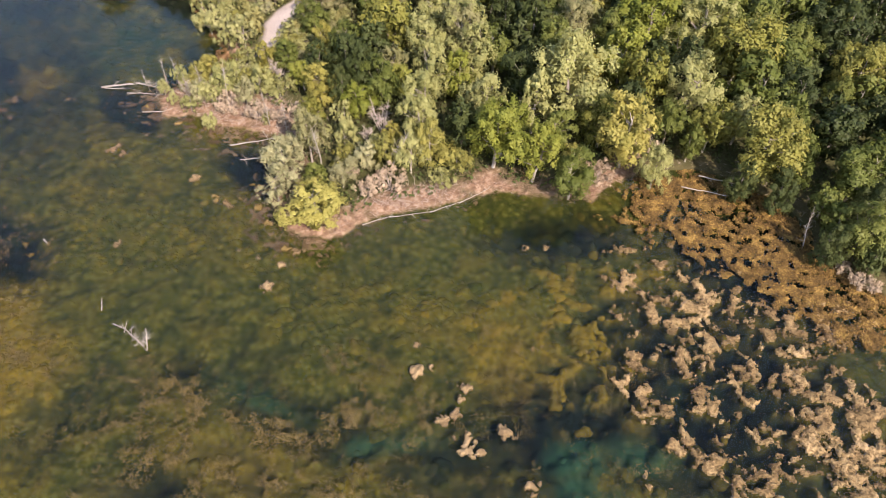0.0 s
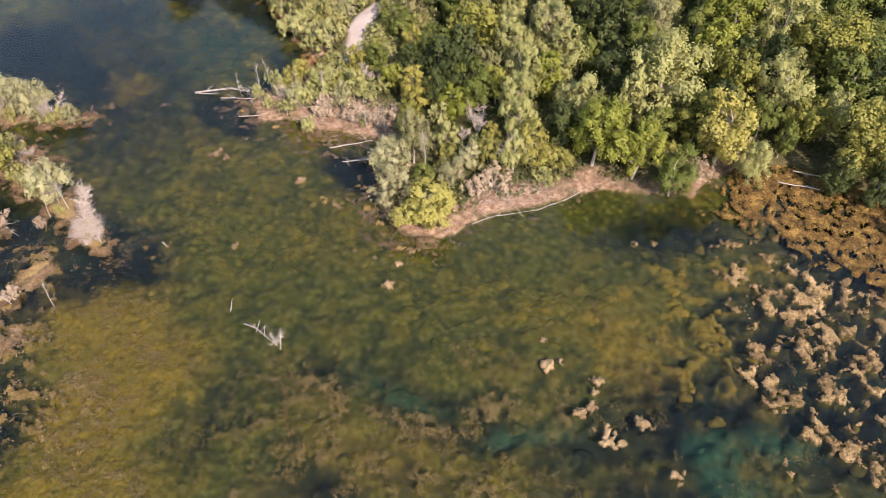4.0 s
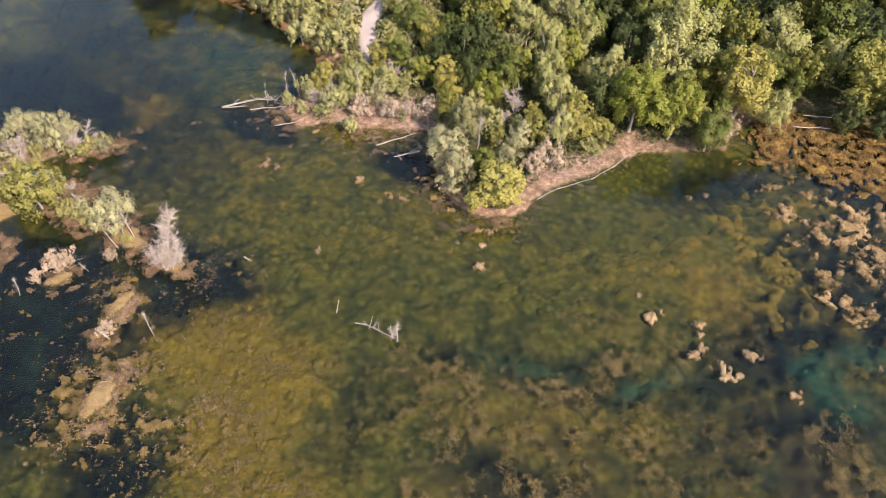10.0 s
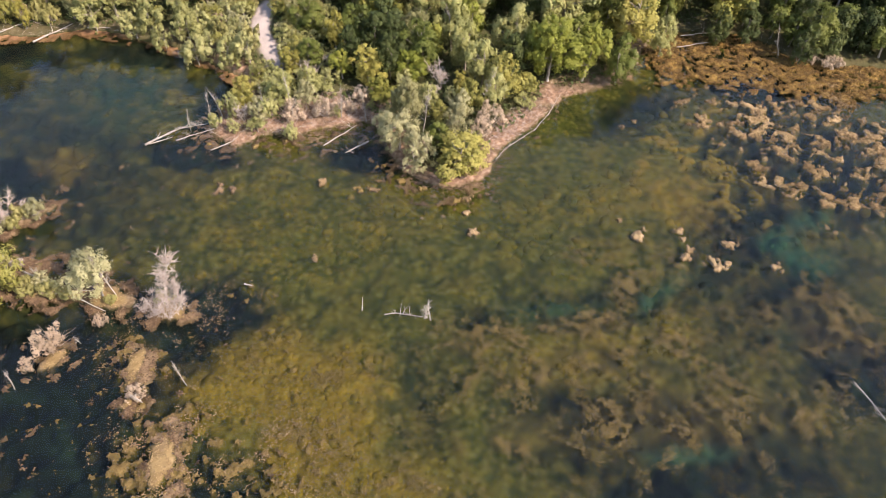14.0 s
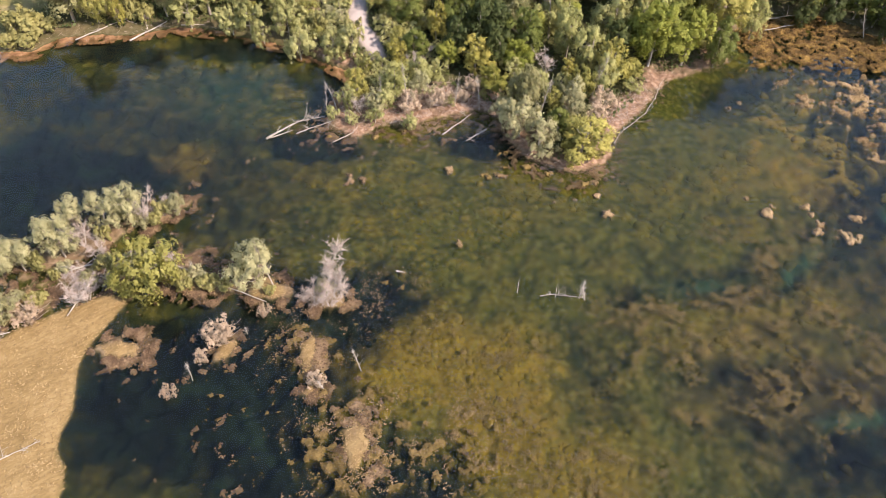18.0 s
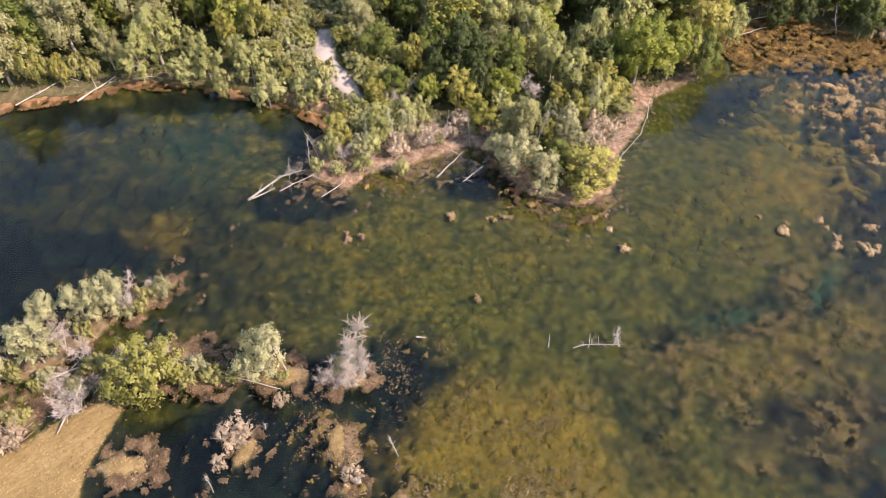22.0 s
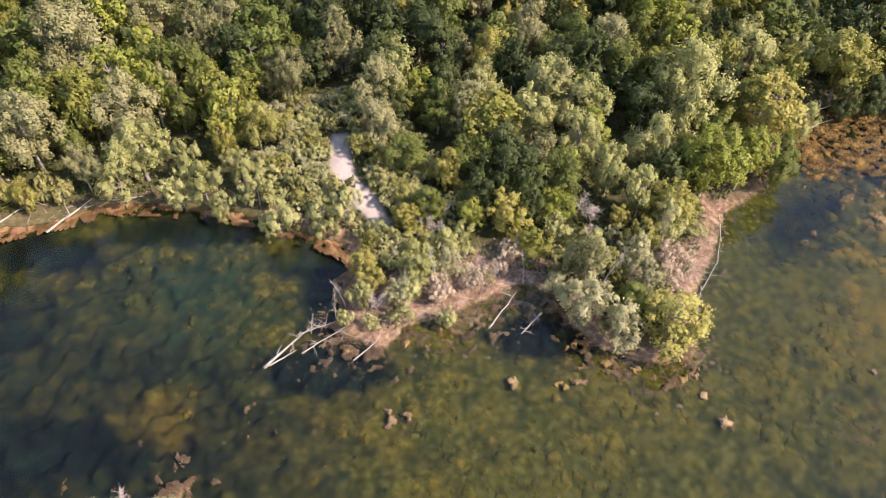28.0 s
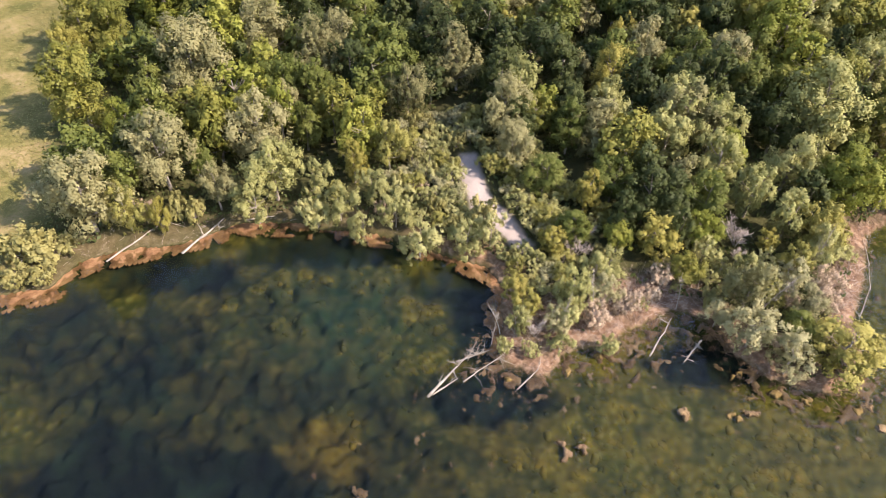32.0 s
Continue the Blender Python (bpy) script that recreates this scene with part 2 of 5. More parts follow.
    dry = mix_node(nt, sl.outputs[2], soil, grass)
    dry = mix_node(nt, sl.outputs[1], dry, rust)
    dry = mix_node(nt, land.outputs["Alpha"], dry, sand)
    reed = nt.nodes.new("ShaderNodeAttribute")
    reed.attribute_name = "straw"
    lay = nt.nodes.new("ShaderNodeMapping")
    lay.inputs["Scale"].default_value, lay.inputs["Rotation"].default_value = (0.7, 2.2, 1.0), (0, 0, radians(-55))
    nt.links.new(at, lay.inputs["Vector"])
    n4 = noise_node(nt, 1.6, 5, 0.65, coords=lay.outputs[0])
    straw = ramp_node(nt, math_node(nt, "ADD", math_node(nt, "MULTIPLY", n4, 0.6), math_node(nt, "MULTIPLY", n1, 0.4)), (0.3, (0.098, 0.064, 0.024)), (0.5, (0.162, 0.11, 0.044)), (0.7, (0.225, 0.162, 0.074)))
    dry = mix_node(nt, reed.outputs["Fac"], dry, straw)
    colour = mix_node(nt, sl.outputs[0], colour, dry)
    nt.links.new(colour, bsdf.inputs["Base Color"])
    bsdf.inputs["Roughness"].default_value = 0.95
    bsdf.inputs["Specular IOR Level"].default_value = 0.1
    bump_node(nt, math_node(nt, "ADD", math_node(nt, "MULTIPLY", n3, 0.25), math_node(nt, "MULTIPLY", tuft, math_node(nt, "SUBTRACT", 1.0, sl.outputs[0]))), 0.14, 0.3, bsdf)
    return m


def water_material():
    m, nt, bsdf, out = node_material("lake_water")
    at = place_coords(nt)
    clear, gloss = nt.nodes.new("ShaderNodeBsdfTransparent"), nt.nodes.new("ShaderNodeBsdfGlossy")
    clear.inputs["Color"].default_value = (0.91, 0.95, 0.89, 1)
    gloss.inputs["Roughness"].default_value = 0.06
    fres = nt.nodes.new("ShaderNodeFresnel")
    fres.inputs["IOR"].default_value = 1.333
    ripple = math_node(nt, "ADD", noise_node(nt, 1.1, 2, coords=at), math_node(nt, "MULTIPLY", noise_node(nt, 0.12, 2, coords=at), 2.0))
    b = nt.nodes.new("ShaderNodeBump")
    b.inputs["Strength"].default_value, b.inputs["Distance"].default_value = 0.05, 0.05
    nt.links.new(ripple, b.inputs["Height"])
    nt.links.new(b.outputs[0], gloss.inputs["Normal"])
    nt.links.new(b.outputs[0], fres.inputs["Normal"])
    mixed = nt.nodes.new("ShaderNodeMixShader")
    nt.links.new(fres.outputs[0], mixed.inputs[0])
    nt.links.new(clear.outputs[0], mixed.inputs[1])
    nt.links.new(gloss.outputs[0], mixed.inputs[2])
    nt.links.new(mixed.outputs[0], out.inputs["Surface"])
    return m


GROUND, WATER = ground_material(), water_material()

# ---- plan: noise and fields over the plan ----
def value_noise(x, y, seed):
    xi, yi = np.floor(x).astype(np.int64), np.floor(y).astype(np.int64)
    fx, fy = x - xi, y - yi
    fx, fy = fx * fx * (3 - 2 * fx), fy * fy * (3 - 2 * fy)

    def h(i, j):
        v = np.sin(i * 127.1 + j * 311.7 + seed * 74.7) * 43758.5453
        return v - np.floor(v)
    return (h(xi, yi) * (1 - fx) + h(xi + 1, yi) * fx) * (1 - fy) + (h(xi, yi + 1) * (1 - fx) + h(xi + 1, yi + 1) * fx) * fy


def fbm(x, y, size, seed, octaves=4):
    total, amp, norm = 0, 1.0, 0.0
    for k in range(octaves):
        a = 0.7 * k + seed
        u, v = (x * math.cos(a) - y * math.sin(a)) / size, (x * math.sin(a) + y * math.cos(a)) / size
        total, norm = total + amp * value_noise(u, v, seed + 13 * k), norm + amp
        amp, size = amp * 0.5, size * 0.5
    return total / norm


def lumps(x, y, size, seed):
    """Rounded cushions, 0 between them and 1 on their tops."""
    best = np.zeros_like(x)
    xi, yi = np.floor(x / size), np.floor(y / size)
    for dx in (-1, 0, 1):
        for dy in (-1, 0, 1):
            i, j = xi + dx, yi + dy
            a = np.sin(i * 12.9898 + j * 78.233 + seed) * 43758.5453
            b = np.sin(i * 39.346 + j * 11.135 + seed) * 24634.6345
            c = np.sin(i * 73.156 + j * 52.235 + seed) * 15731.743
            a, b, c = a - np.floor(a), b - np.floor(b), c - np.floor(c)
            d = np.hypot(x - (i + a) * size, y - (j + b) * size) / (size * (0.35 + 0.5 * c))
            best = np.maximum(best, np.sqrt(np.clip(1 - d * d, 0, 1)))
    return best


def swells(x, y, size, seed):
    """Low rounded swellings with soft edges."""
    v = lumps(x, y, size, seed)
    return v ** 3


def zones(rows, x, y):
    total = np.zeros_like(x)
    for cx, cy, rx, ry, deg, amount in rows:
        c, s = math.cos(radians(deg)), math.sin(radians(deg))
        u, v = ((x - cx) * c + (y - cy) * s) / rx, (-(x - cx) * s + (y - cy) * c) / ry
        total = np.maximum(total, amount * np.exp(-0.5 * np.maximum(0, u * u + v * v) ** 1.5))
    return total


def inside(poly, x, y):
    """Signed distance to a closed outline, positive inside."""
    px, py = np.array(poly).T
    qx, qy = np.roll(px, -1), np.roll(py, -1)
    near, odd = np.full(x.shape, 1e9), np.zeros(x.shape, bool)
    for ax, ay, bx, by in zip(px, py, qx, qy):
        ex, ey = bx - ax, by - ay
        t = np.clip(((x - ax) * ex + (y - ay) * ey) / (ex * ex + ey * ey), 0, 1)
        near = np.minimum(near, np.hypot(x - ax - t * ex, y - ay - t * ey))
        cross = (ay > y) != (by > y)
        odd ^= cross & (x < ax + (y - ay) * ex / (ey if ey else 1e-9))
    return np.where(odd, near, -near)


WEST_SHORE = [(-4000, 900), (-400, 190), (-150, 132), (-90, 112), (-66, 99), (-53, 92), (-49.5, 90.2), (-46, 91.4), (-41, 89), (-37.5, 87.5), (-34, 86.4), (-31, 83.7), (-27.8, 80), (-24.9, 76), (-22.9, 71.3),
              (-21.7, 68), (-22.6, 65.4), (-26, 62.6), (-27.8, 60.6), (-26.3, 58.3), (-23.4, 57.8), (-20, 56.9), (-17.3, 56.2), (-14, 55.4), (-13, 52), (-13.8, 48.5), (-14, 46.2)]
EAST_SHORE = [(-13, 43.6), (-11, 42), (-9, 41.6), (-7.3, 41.8), (-5.8, 43.5), (-3.3, 44.8), (0.2, 45.4), (2.4, 46.4), (4.7, 47.7), (6.3, 48.4), (9.8, 47.5), (12.5, 47), (15.6, 48), (17.3, 49.6),
              (20, 51.3), (25.7, 51.6), (30, 49.7), (32.6, 46.8), (33.8, 41.4), (35.2, 38.4), (38.5, 36), (44, 31), (52, 22), (64, 4), (90, -40), (400, -300), (4000, -900), (4000, 4000), (-4000, 4000)]
FLAT = [(-50, 50), (-52.2, 49), (-54.9, 47.2), (-56.7, 44.8), (-58.1, 41.6), (-59.4, 38), (-62, 32), (-70, 26), (-84, 30), (-84, 48), (-72, 53), (-63.5, 52), (-61, 51.8), (-58.2, 52), (-55.4, 51.8), (-52.4, 51.2)]
ISLETS = [(-53, 58, 4.0, 1.3, 5, 1), (-45.6, 57.5, 2.4, 0.55, 12, 1), (-51, 53.2, 5.5, 1.3, -25, 1), (-45.8, 48.6, 3.6, 0.75, -38, 1), (-41.8, 45.2, 1.5, 0.9, -40, 1), (-38, 41.4, 1.6, 0.7, -30, 1),
          (-46.5, 41.6, 0.9, 0.7, 0, 0.9), (-59.5, 54, 3.2, 1.4, 0, 1), (-59, 59.5, 2.2, 1.0, 0, 0.9), (-41.6, 38, 1.3, 0.7, 60, 0.95), (-42.2, 29.3, 1.9, 0.7, 70, 0.95), (-42.6, 35.1, 0.7, 0.5, 0, 0.9), (-52.7, 45.8, 1.5, 0.9, -50, 1)]
# dark bed: deeper water, and at (11.5, 43.0) a dark reflection painted in
DEEP_AND_REFLECTED = [(21.0, 30.1, 8.6, 6.8, 1, 0.8), (9.5, 25.5, 6.0, 4.0, 1, 0.65), (28.0, 40.0, 7.0, 5.0, -30, 0.9), (6.0, 18.0, 6.5, 3.2, 0, 0.5), (11.5, 43.0, 5.5, 2.4, 3, 0.8), (-16.5, 28.6, 3.5, 1.2, -25, 0.5), (-10.5, 26.2, 4.0, 1.7, -28, 0.58), (-5.0, 23.6, 4.0, 1.5, -15, 0.55), (1.0, 22.2, 4.0, 1.6, 0, 0.45), (5.5, 10.5, 3.2, 3.4, 0, 1.0),
        (-24.4, 25.5, 2.0, 4.5, -30, 0.4), (-42.0, 65.7, 8.7, 14.5, 3, 0.7), (-35.5, 74.0, 9.0, 6.0, -42, 0.6), (-47.9, 31.6, 5.3, 3.5, -25, 1), (-50.1, 42.0, 6.9, 5.2, -33, 1.1), (-33.9, 38.6, 2.6, 1.5, -33, 1), (-47.2, 34.4, 4.2, 2.5, -33, 1), (-46.2, 64.8, 6.7, 3.5, -33, 0.8), (-56.0, 69.4, 6.0, 9.3, -33, 1), (-48.8, 68.3, 11.0, 2.8, -43, 1)]
# rows off the spit's west side and the cove bank paint tree reflections dark
DEEP_AND_REFLECTED2 = [(-51.5, 85.7, 5.0, 5.6, -42, 0.8), (-38.8, 42.4, 5.3, 2.7, -33, 0.9), (-35.4, 39.6, 2.8, 3.8, -8, 0.8), (-50.9, 75.5, 7.6, 7.2, -33, 0.6), (-25.3, 65.5, 2.5, 4.6, -42, 1.1), (-16.2, 50.5, 3.5, 1.9, -42, 1.1), (-30.9, 60.0, 4.5, 2.1, -43, 1.1), (-47.2, 78.9, 10.7, 6.3, -42, 0.75), (-44.9, 65.7, 7.4, 2.9, -43, 0.6), (-49.6, 40.1, 9.9, 7.3, -33, 1.1), (-37.1, 41.0, 5.7, 3.0, -33, 1), (-50.5, 67.6, 10.2, 10.2, -33, 0.75), (-41.3, 85.6, 7.3, 2.3, -42, 0.9), (-30.8, 79.7, 7.2, 1.9, -42, 0.9), (-25.6, 69.8, 2.8, 1.9, -42, 0.9)]
DEEP3 = [(-45.0, 37.2, 5.6, 4.0, -10, 1.1), (-40.8, 24.8, 3.4, 3.4, -11, 1.1), (-46.7, 30.4, 4.4, 3.9, -11, 1.1), (-37.8, 38.2, 2.7, 3.0, -10, 1), (-12.5, 16.2, 7.0, 1.8, -35, 0.5), (-11.3, 9.7, 8.7, 4.5, -33, 0.5)]
GOLD = [(-34.3, 33.2, 4.6, 3.0, -25, 1), (-33.0, 25.6, 3.5, 4.5, -25, 1), (-32.0, 30.6, 4.8, 3.3, -33, 1), (-33.0, 19.0, 4.5, 4.0, -25, 0.8), (-12.5, 22.0, 6.5, 1.8, -22, 0.5), (-1.8, 19.4, 8.0, 2.4, -12, 0.4), (-41.6, 64.3, 2.4, 2.0, -43, 1), (-27.6, 70.0, 1.6, 2.0, -42, 0.5), (5.8, 30.3, 2.5, 3.5, 1, 0.6), (4.0, 32.5, 5.0, 4.0, 1, 0.3), (-41.2, 25.9, 5.9, 2.4, -25, 0.3)]
MARL = [(10.7, 22.3, 1.7, 1.2, 1, 1), (-2.4, 23.4, 2.7, 0.6, 10, 0.8), (14.9, 22.6, 2.0, 1.0, 1, 0.9), (10.5, 20.5, 1.1, 1.0, 1, 1), (11.3, 19.3, 1.9, 1.3, -25, 0.8), (-10.9, 11.7, 2.6, 0.6, -25, 0.8), (-12.0, 26.8, 3.0, 0.8, -28, 0.5), (-33.3, 71.9, 5.3, 4.5, -42, 0.35)]
STUBBLE = [(-17.8, 26.6, 3.6, 1.5, -25, 1), (-10.6, 24.4, 4.0, 1.1, -22, 1), (-14.0, 21.8, 7.0, 2.0, -20, 0.8), (-20.0, 19.0, 2.3, 1.8, -25, 1), (-8.0, 18.4, 8.0, 2.4, -20, 0.6), (-10.0, 14.1, 9.8, 3.0, -25, 0.9), (6.8, 13.9, 3.5, 3.3, -25, 1), (-29.0, 18.0, 3.0, 2.0, -25, 0.8), (-4.6, 25.6, 2.0, 1.2, 1, 0.8), (-6.3, 29.6, 1.8, 1.8, 1, 0.5), (0.0, 25.0, 1.9, 1.5, 1, 0.6), (-50.7, 72.2, 9.7, 3.0, -43, 0.35), (-37.8, 70.3, 6.3, 4.1, -42, 0.5)]
MATS = [(29.6, 23.6, 4.0, 5.4, 1, 1), (22.4, 34.0, 3.6, 3.8, 1, 0.85), (15.4, 28.4, 1.5, 2.6, 1, 0.9), (24.0, 29.0, 6.0, 4.4, 1, 0.8), (21.5, 22.6, 5.0, 3.2, 1, 0.75), (28.0, 31.5, 4.5, 3.0, 20, 0.75), (18.5, 38.0, 4.0, 4.0, 1, 0.68), (-42.4, 29.5, 3.4, 3.9, -25, 0.75), (-37.3, 26.6, 4.6, 3.4, -25, 0.45), (-41.7, 37.8, 2.5, 2.1, -25, 0.6), (28.9, 34.5, 7.7, 3.5, 1, 0.7), (19.5, 31.0, 4.0, 6.0, 1, 0.6)]
PATH = [(-14.4, 79.0), (-15.6, 78.0), (-17.4, 75.6), (-18.4, 73.4), (-18.6, 71.2), (-18.4, 69.2), (-19.0, 67.4), (-17.3, 66.7), (-16.9, 69.2), (-16.3, 71.0), (-16.4, 73.2), (-15.2, 75.6), (-13.2, 78.0)]
BRUSHY = [(-14.4, 57.6, 4.2, 1.8, -35, 1), (-1.5, 46.6, 3.5, 1.3, 12, 0.9), (-21, 60, 4, 2, -30, 0.9)]
MEADOW = [(-50, 107, 7, 13, -20, 1), (-41, 122, 6, 13, -20, 1), (-36.5, 110.5, 3.5, 2, -40, 0.9), (-33, 136, 8, 10, -20, 1)]
SHORE = WEST_SHORE + EAST_SHORE


def ridge(x, y, size, seed):
    return 1 - np.abs(2 * fbm(x, y, size, seed, 3) - 1)


def right_mats(x, y):
    """Where the tan clumps float in the shallow bay: above zero at the surface, less than zero below it."""
    wx, wy = x + 0.8 * (fbm(x, y, 0.9, 51) - 0.5), y + 0.8 * (fbm(x, y, 0.9, 52) - 0.5)
    dense = np.clip(zones(MATS[:7], x, y) + 0.35 * zones(MATS[10:], x, y), 0, 1)
    curl = 0.9 * (ridge(wx, wy, 1.3, 53) - 0.82) + 1.25 * (fbm(wx, wy, 0.95, 58, 4) - 0.5) + 0.35 * (lumps(wx, wy, 0.45, 3.3) - 0.6)
    return curl + 0.58 * dense + 0.14 * zones(MATS[:1], x, y) - 0.575


def left_mats(x, y):
    wx, wy = x + 0.6 * (fbm(x, y, 1.0, 54) - 0.5), y + 0.6 * (fbm(x, y, 1.0, 55) - 0.5)
    return 0.42 * zones(MATS[7:10], x, y) + 1.5 * (fbm(wx, wy, 0.55, 56, 4) - 0.5) + 0.2 * (lumps(wx, wy, 0.4, 6.3) - 0.6) - 0.43


RUSTY = [(20.0, 51.5), (26.0, 52.5), (34.0, 47.0), (37.0, 42.0), (42.0, 36.0), (42.0, 30.0), (36.5, 29.5), (31.0, 31.5), (26.4, 36.7), (21.4, 41.4), (16.0, 44.4)]


def rusty_mats(x, y):
    """The weed mat along the wooded bank: close by the bank, broken into tufts further out."""
    wx, wy = x + 0.7 * (fbm(x, y, 1.1, 57) - 0.5), y + 0.7 * (fbm(x, y, 1.1, 58) - 0.5)
    bank = inside(SHORE, wx, wy)
    return 0.42 * np.clip(inside(RUSTY, wx, wy) / 2.2, -2, 1) + 0.22 * np.exp(np.minimum(bank, 0) / 3.0) + 1.6 * (fbm(wx, wy, 0.5, 59, 4) - 0.5) + 0.2 * (lumps(wx, wy, 0.4, 8.3) - 0.6) - 0.34


def worms(x, y):
    """Curled banks of tan algae under the surface of the shallow bay, 0 to 1."""
    wx, wy = x + 1.3 * (fbm(x, y, 1.6, 111) - 0.5), y + 1.3 * (fbm(x, y, 1.6, 112) - 0.5)
    there = np.clip(1.6 * zones([(10.0, 33.5, 4.2, 5.2, 10, 1), (12.5, 27.5, 3.0, 3.0, 0, 0.7), (14.5, 38.5, 3.0, 2.5, 0, 0.7)], x, y), 0, 1)
    return np.clip((ridge(wx, wy, 1.5, 113) - 0.84) * 5 + 4.5 * (fbm(x, y, 1.5, 114, 2) - 0.54), 0, 1) * there


def sandy_path(x, y):
    """The trodden sandy path down to the cove, 0 to 1."""
    wx, wy = x + 0.9 * (fbm(x, y, 1.5, 115) - 0.5), y + 0.9 * (fbm(x, y, 1.5, 116) - 0.5)
    return np.clip(inside(PATH, wx, wy) / 0.5 + 0.5, 0, 1)


def terrain(x, y):
    """Height and covers of the ground: bed (algae, gold, marl, weed) and land (dry, litter, grass, sand)."""
    wx, wy = x + 1.6 * (fbm(x, y, 3.0, 3) - 0.5), y + 1.6 * (fbm(x, y, 3.0, 9) - 0.5)
    d = inside(SHORE, wx, wy)
    flat = inside(FLAT, wx, wy)
    isl = zones(ISLETS, wx, wy)
    rough = fbm(x, y, 1.2, 21)
    sandy = sandy_path(x, y)
    meadow = np.clip(zones(MEADOW, x, y) * 2.2 - 0.6, 0, 1)
    land_z = 0.05 + 0.75 * (1 - np.exp(-np.clip(d, 0, None) / 4.0)) + 0.35 * (rough - 0.4) * np.clip(d, 0, 1) + 1.3 * np.exp(-(((x + 15) / 9) ** 2 + ((y - 77) / 8) ** 2)) + 0.012 * np.clip(d - 60, 0, None)
    # deeper water and dark reflections, plus a darker, lower bed towards low y
    dark_water = np.maximum(np.maximum(zones(DEEP_AND_REFLECTED, x, y), zones(DEEP_AND_REFLECTED2, x, y)), zones(DEEP3, x, y)) + 0.25 * (fbm(x, y, 2.5, 17) - 0.5) + 0.24 * np.clip((30 - y) / 8, 0, 1) * np.clip((x + 24) / 6, 0, 1)
    gold, marl, weed = zones(GOLD, x, y), zones(MARL, x, y), zones(STUBBLE, x, y)
    n = fbm(x, y, 7.0, 5)
    cushion = swells(x + 0.9 * rough, y + 0.8 * n, 1.9, 1.7) * 0.9 + 0.6 * swells(x + 1.0 * rough, y, 1.05, 4.1)
    worm = worms(x, y)
    depth = 0.45 + 1.1 * dark_water + 0.5 * (n - 0.5)
    bed_z = -0.06 - depth * (1 - np.exp(np.minimum(d, 0) / 2.5)) * (1 - np.exp(np.minimum(flat, 0) / 1.2)) + 0.22 * cushion * np.clip(-d / 3, 0, 1)
    bed_z = np.minimum(bed_z, -0.05 - 0.06 * np.clip(-d, 0, 1))
    shoal = np.clip((right_mats(x, y) + 0.2) / 0.25, 0, 1) * np.clip(zones(MATS[:7] + MATS[11:], x, y) * 3, 0, 1)
    shoal = np.maximum(shoal, 0.8 * np.clip((left_mats(x, y) + 0.25) / 0.3, 0, 1) * np.clip(zones(MATS[7:10], x, y) * 3, 0, 1))
    bed_z = bed_z + (-0.09 - bed_z) * shoal
    bed_z = bed_z + (-0.16 - bed_z) * 0.9 * worm
    z = np.where(d > 0, land_z, bed_z)
    flat_z = 0.03 + 0.10 * (1 - np.exp(-np.clip(flat, 0, None))) + 0.05 * (rough - 0.4)
    z = np.where((flat > 0) & (d < 0), flat_z, z)
    isl_h = isl - 0.52 + 0.6 * (rough - 0.5) + 0.9 * (fbm(x, y, 0.8, 23, 3) - 0.5)
    z = np.where(d < 0, np.maximum(z, np.where(isl_h > 0, 0.02 + 0.3 * isl_h, 1.6 * isl_h)), z)
    algae = np.clip(0.88 - 1.08 * dark_water + 0.35 * (n - 0.5) + 0.4 * (cushion - 0.6) * np.clip(1.2 - dark_water, 0.3, 1) + 0.35 * gold, 0, 1)
    algae = np.maximum(np.maximum(algae, 0.65 * shoal), worm)
    golden = np.clip(0.06 + 0.08 * np.clip((y - 28) / 10, 0, 1) * np.clip((-4 - x) / 8, 0, 1) + 1.05 * gold + 0.7 * (fbm(x, y, 4.0, 15) - 0.55) + 0.3 * (cushion - 0.5) + 0.55 * shoal + 1.2 * worm, 0, 1)
    litter = np.clip(1.25 - np.abs(d - 0.9) / 1.7, 0, 1) * np.clip(2.2 * rough - 0.25, 0, 1)
    litter = litter * np.clip((24 - x) / 6, 0.15, 1) * np.clip((78 - y) / 8, 0.25, 1)
    litter = np.maximum(litter, np.clip(zones(BRUSHY, wx, wy) * 2 - 0.5, 0, 1))
    litter = np.maximum(litter, 0.55 * np.clip(isl_h * 5 + 0.3, 0, 1) * (d < 0))
    dry = np.clip((z - 0.0) / 0.06, 0, 1)
    bed = np.stack([algae, golden, np.clip(0.8 * marl * (1.15 - algae), 0, 1), weed], -1)
    land = np.stack([dry, litter, meadow, sandy], -1)
    return z, bed, land, d


def straw_cover(x, y):
    """The straw flat, and the straw on the islets round it."""
    wx, wy = x + 1.6 * (fbm(x, y, 3.0, 3) - 0.5), y + 1.6 * (fbm(x, y, 3.0, 9) - 0.5)
    return np.clip(np.maximum(np.clip(inside(FLAT, wx, wy) / 0.6 + 0.5, 0, 1), np.clip(zones(ISLETS[3:], wx, wy) * 2.2 - 0.95 + 2.4 * (fbm(x, y, 0.9, 117, 3) - 0.5), 0, 1) * 0.9 * (x < -35)), 0, 1)


def steps(lo, hi, step, far):
    """Even steps from lo to hi, then ever longer ones out to far on both sides."""
    mid, out, s = list(np.arange(lo, hi + 1e-6, step)), [], step
    at = 0.0
    while at < far:
        s *= 1.35
        at += s
        out.append(at)
    return np.array([lo - v for v in reversed(out)] + mid + [mid[-1] + v for v in out])


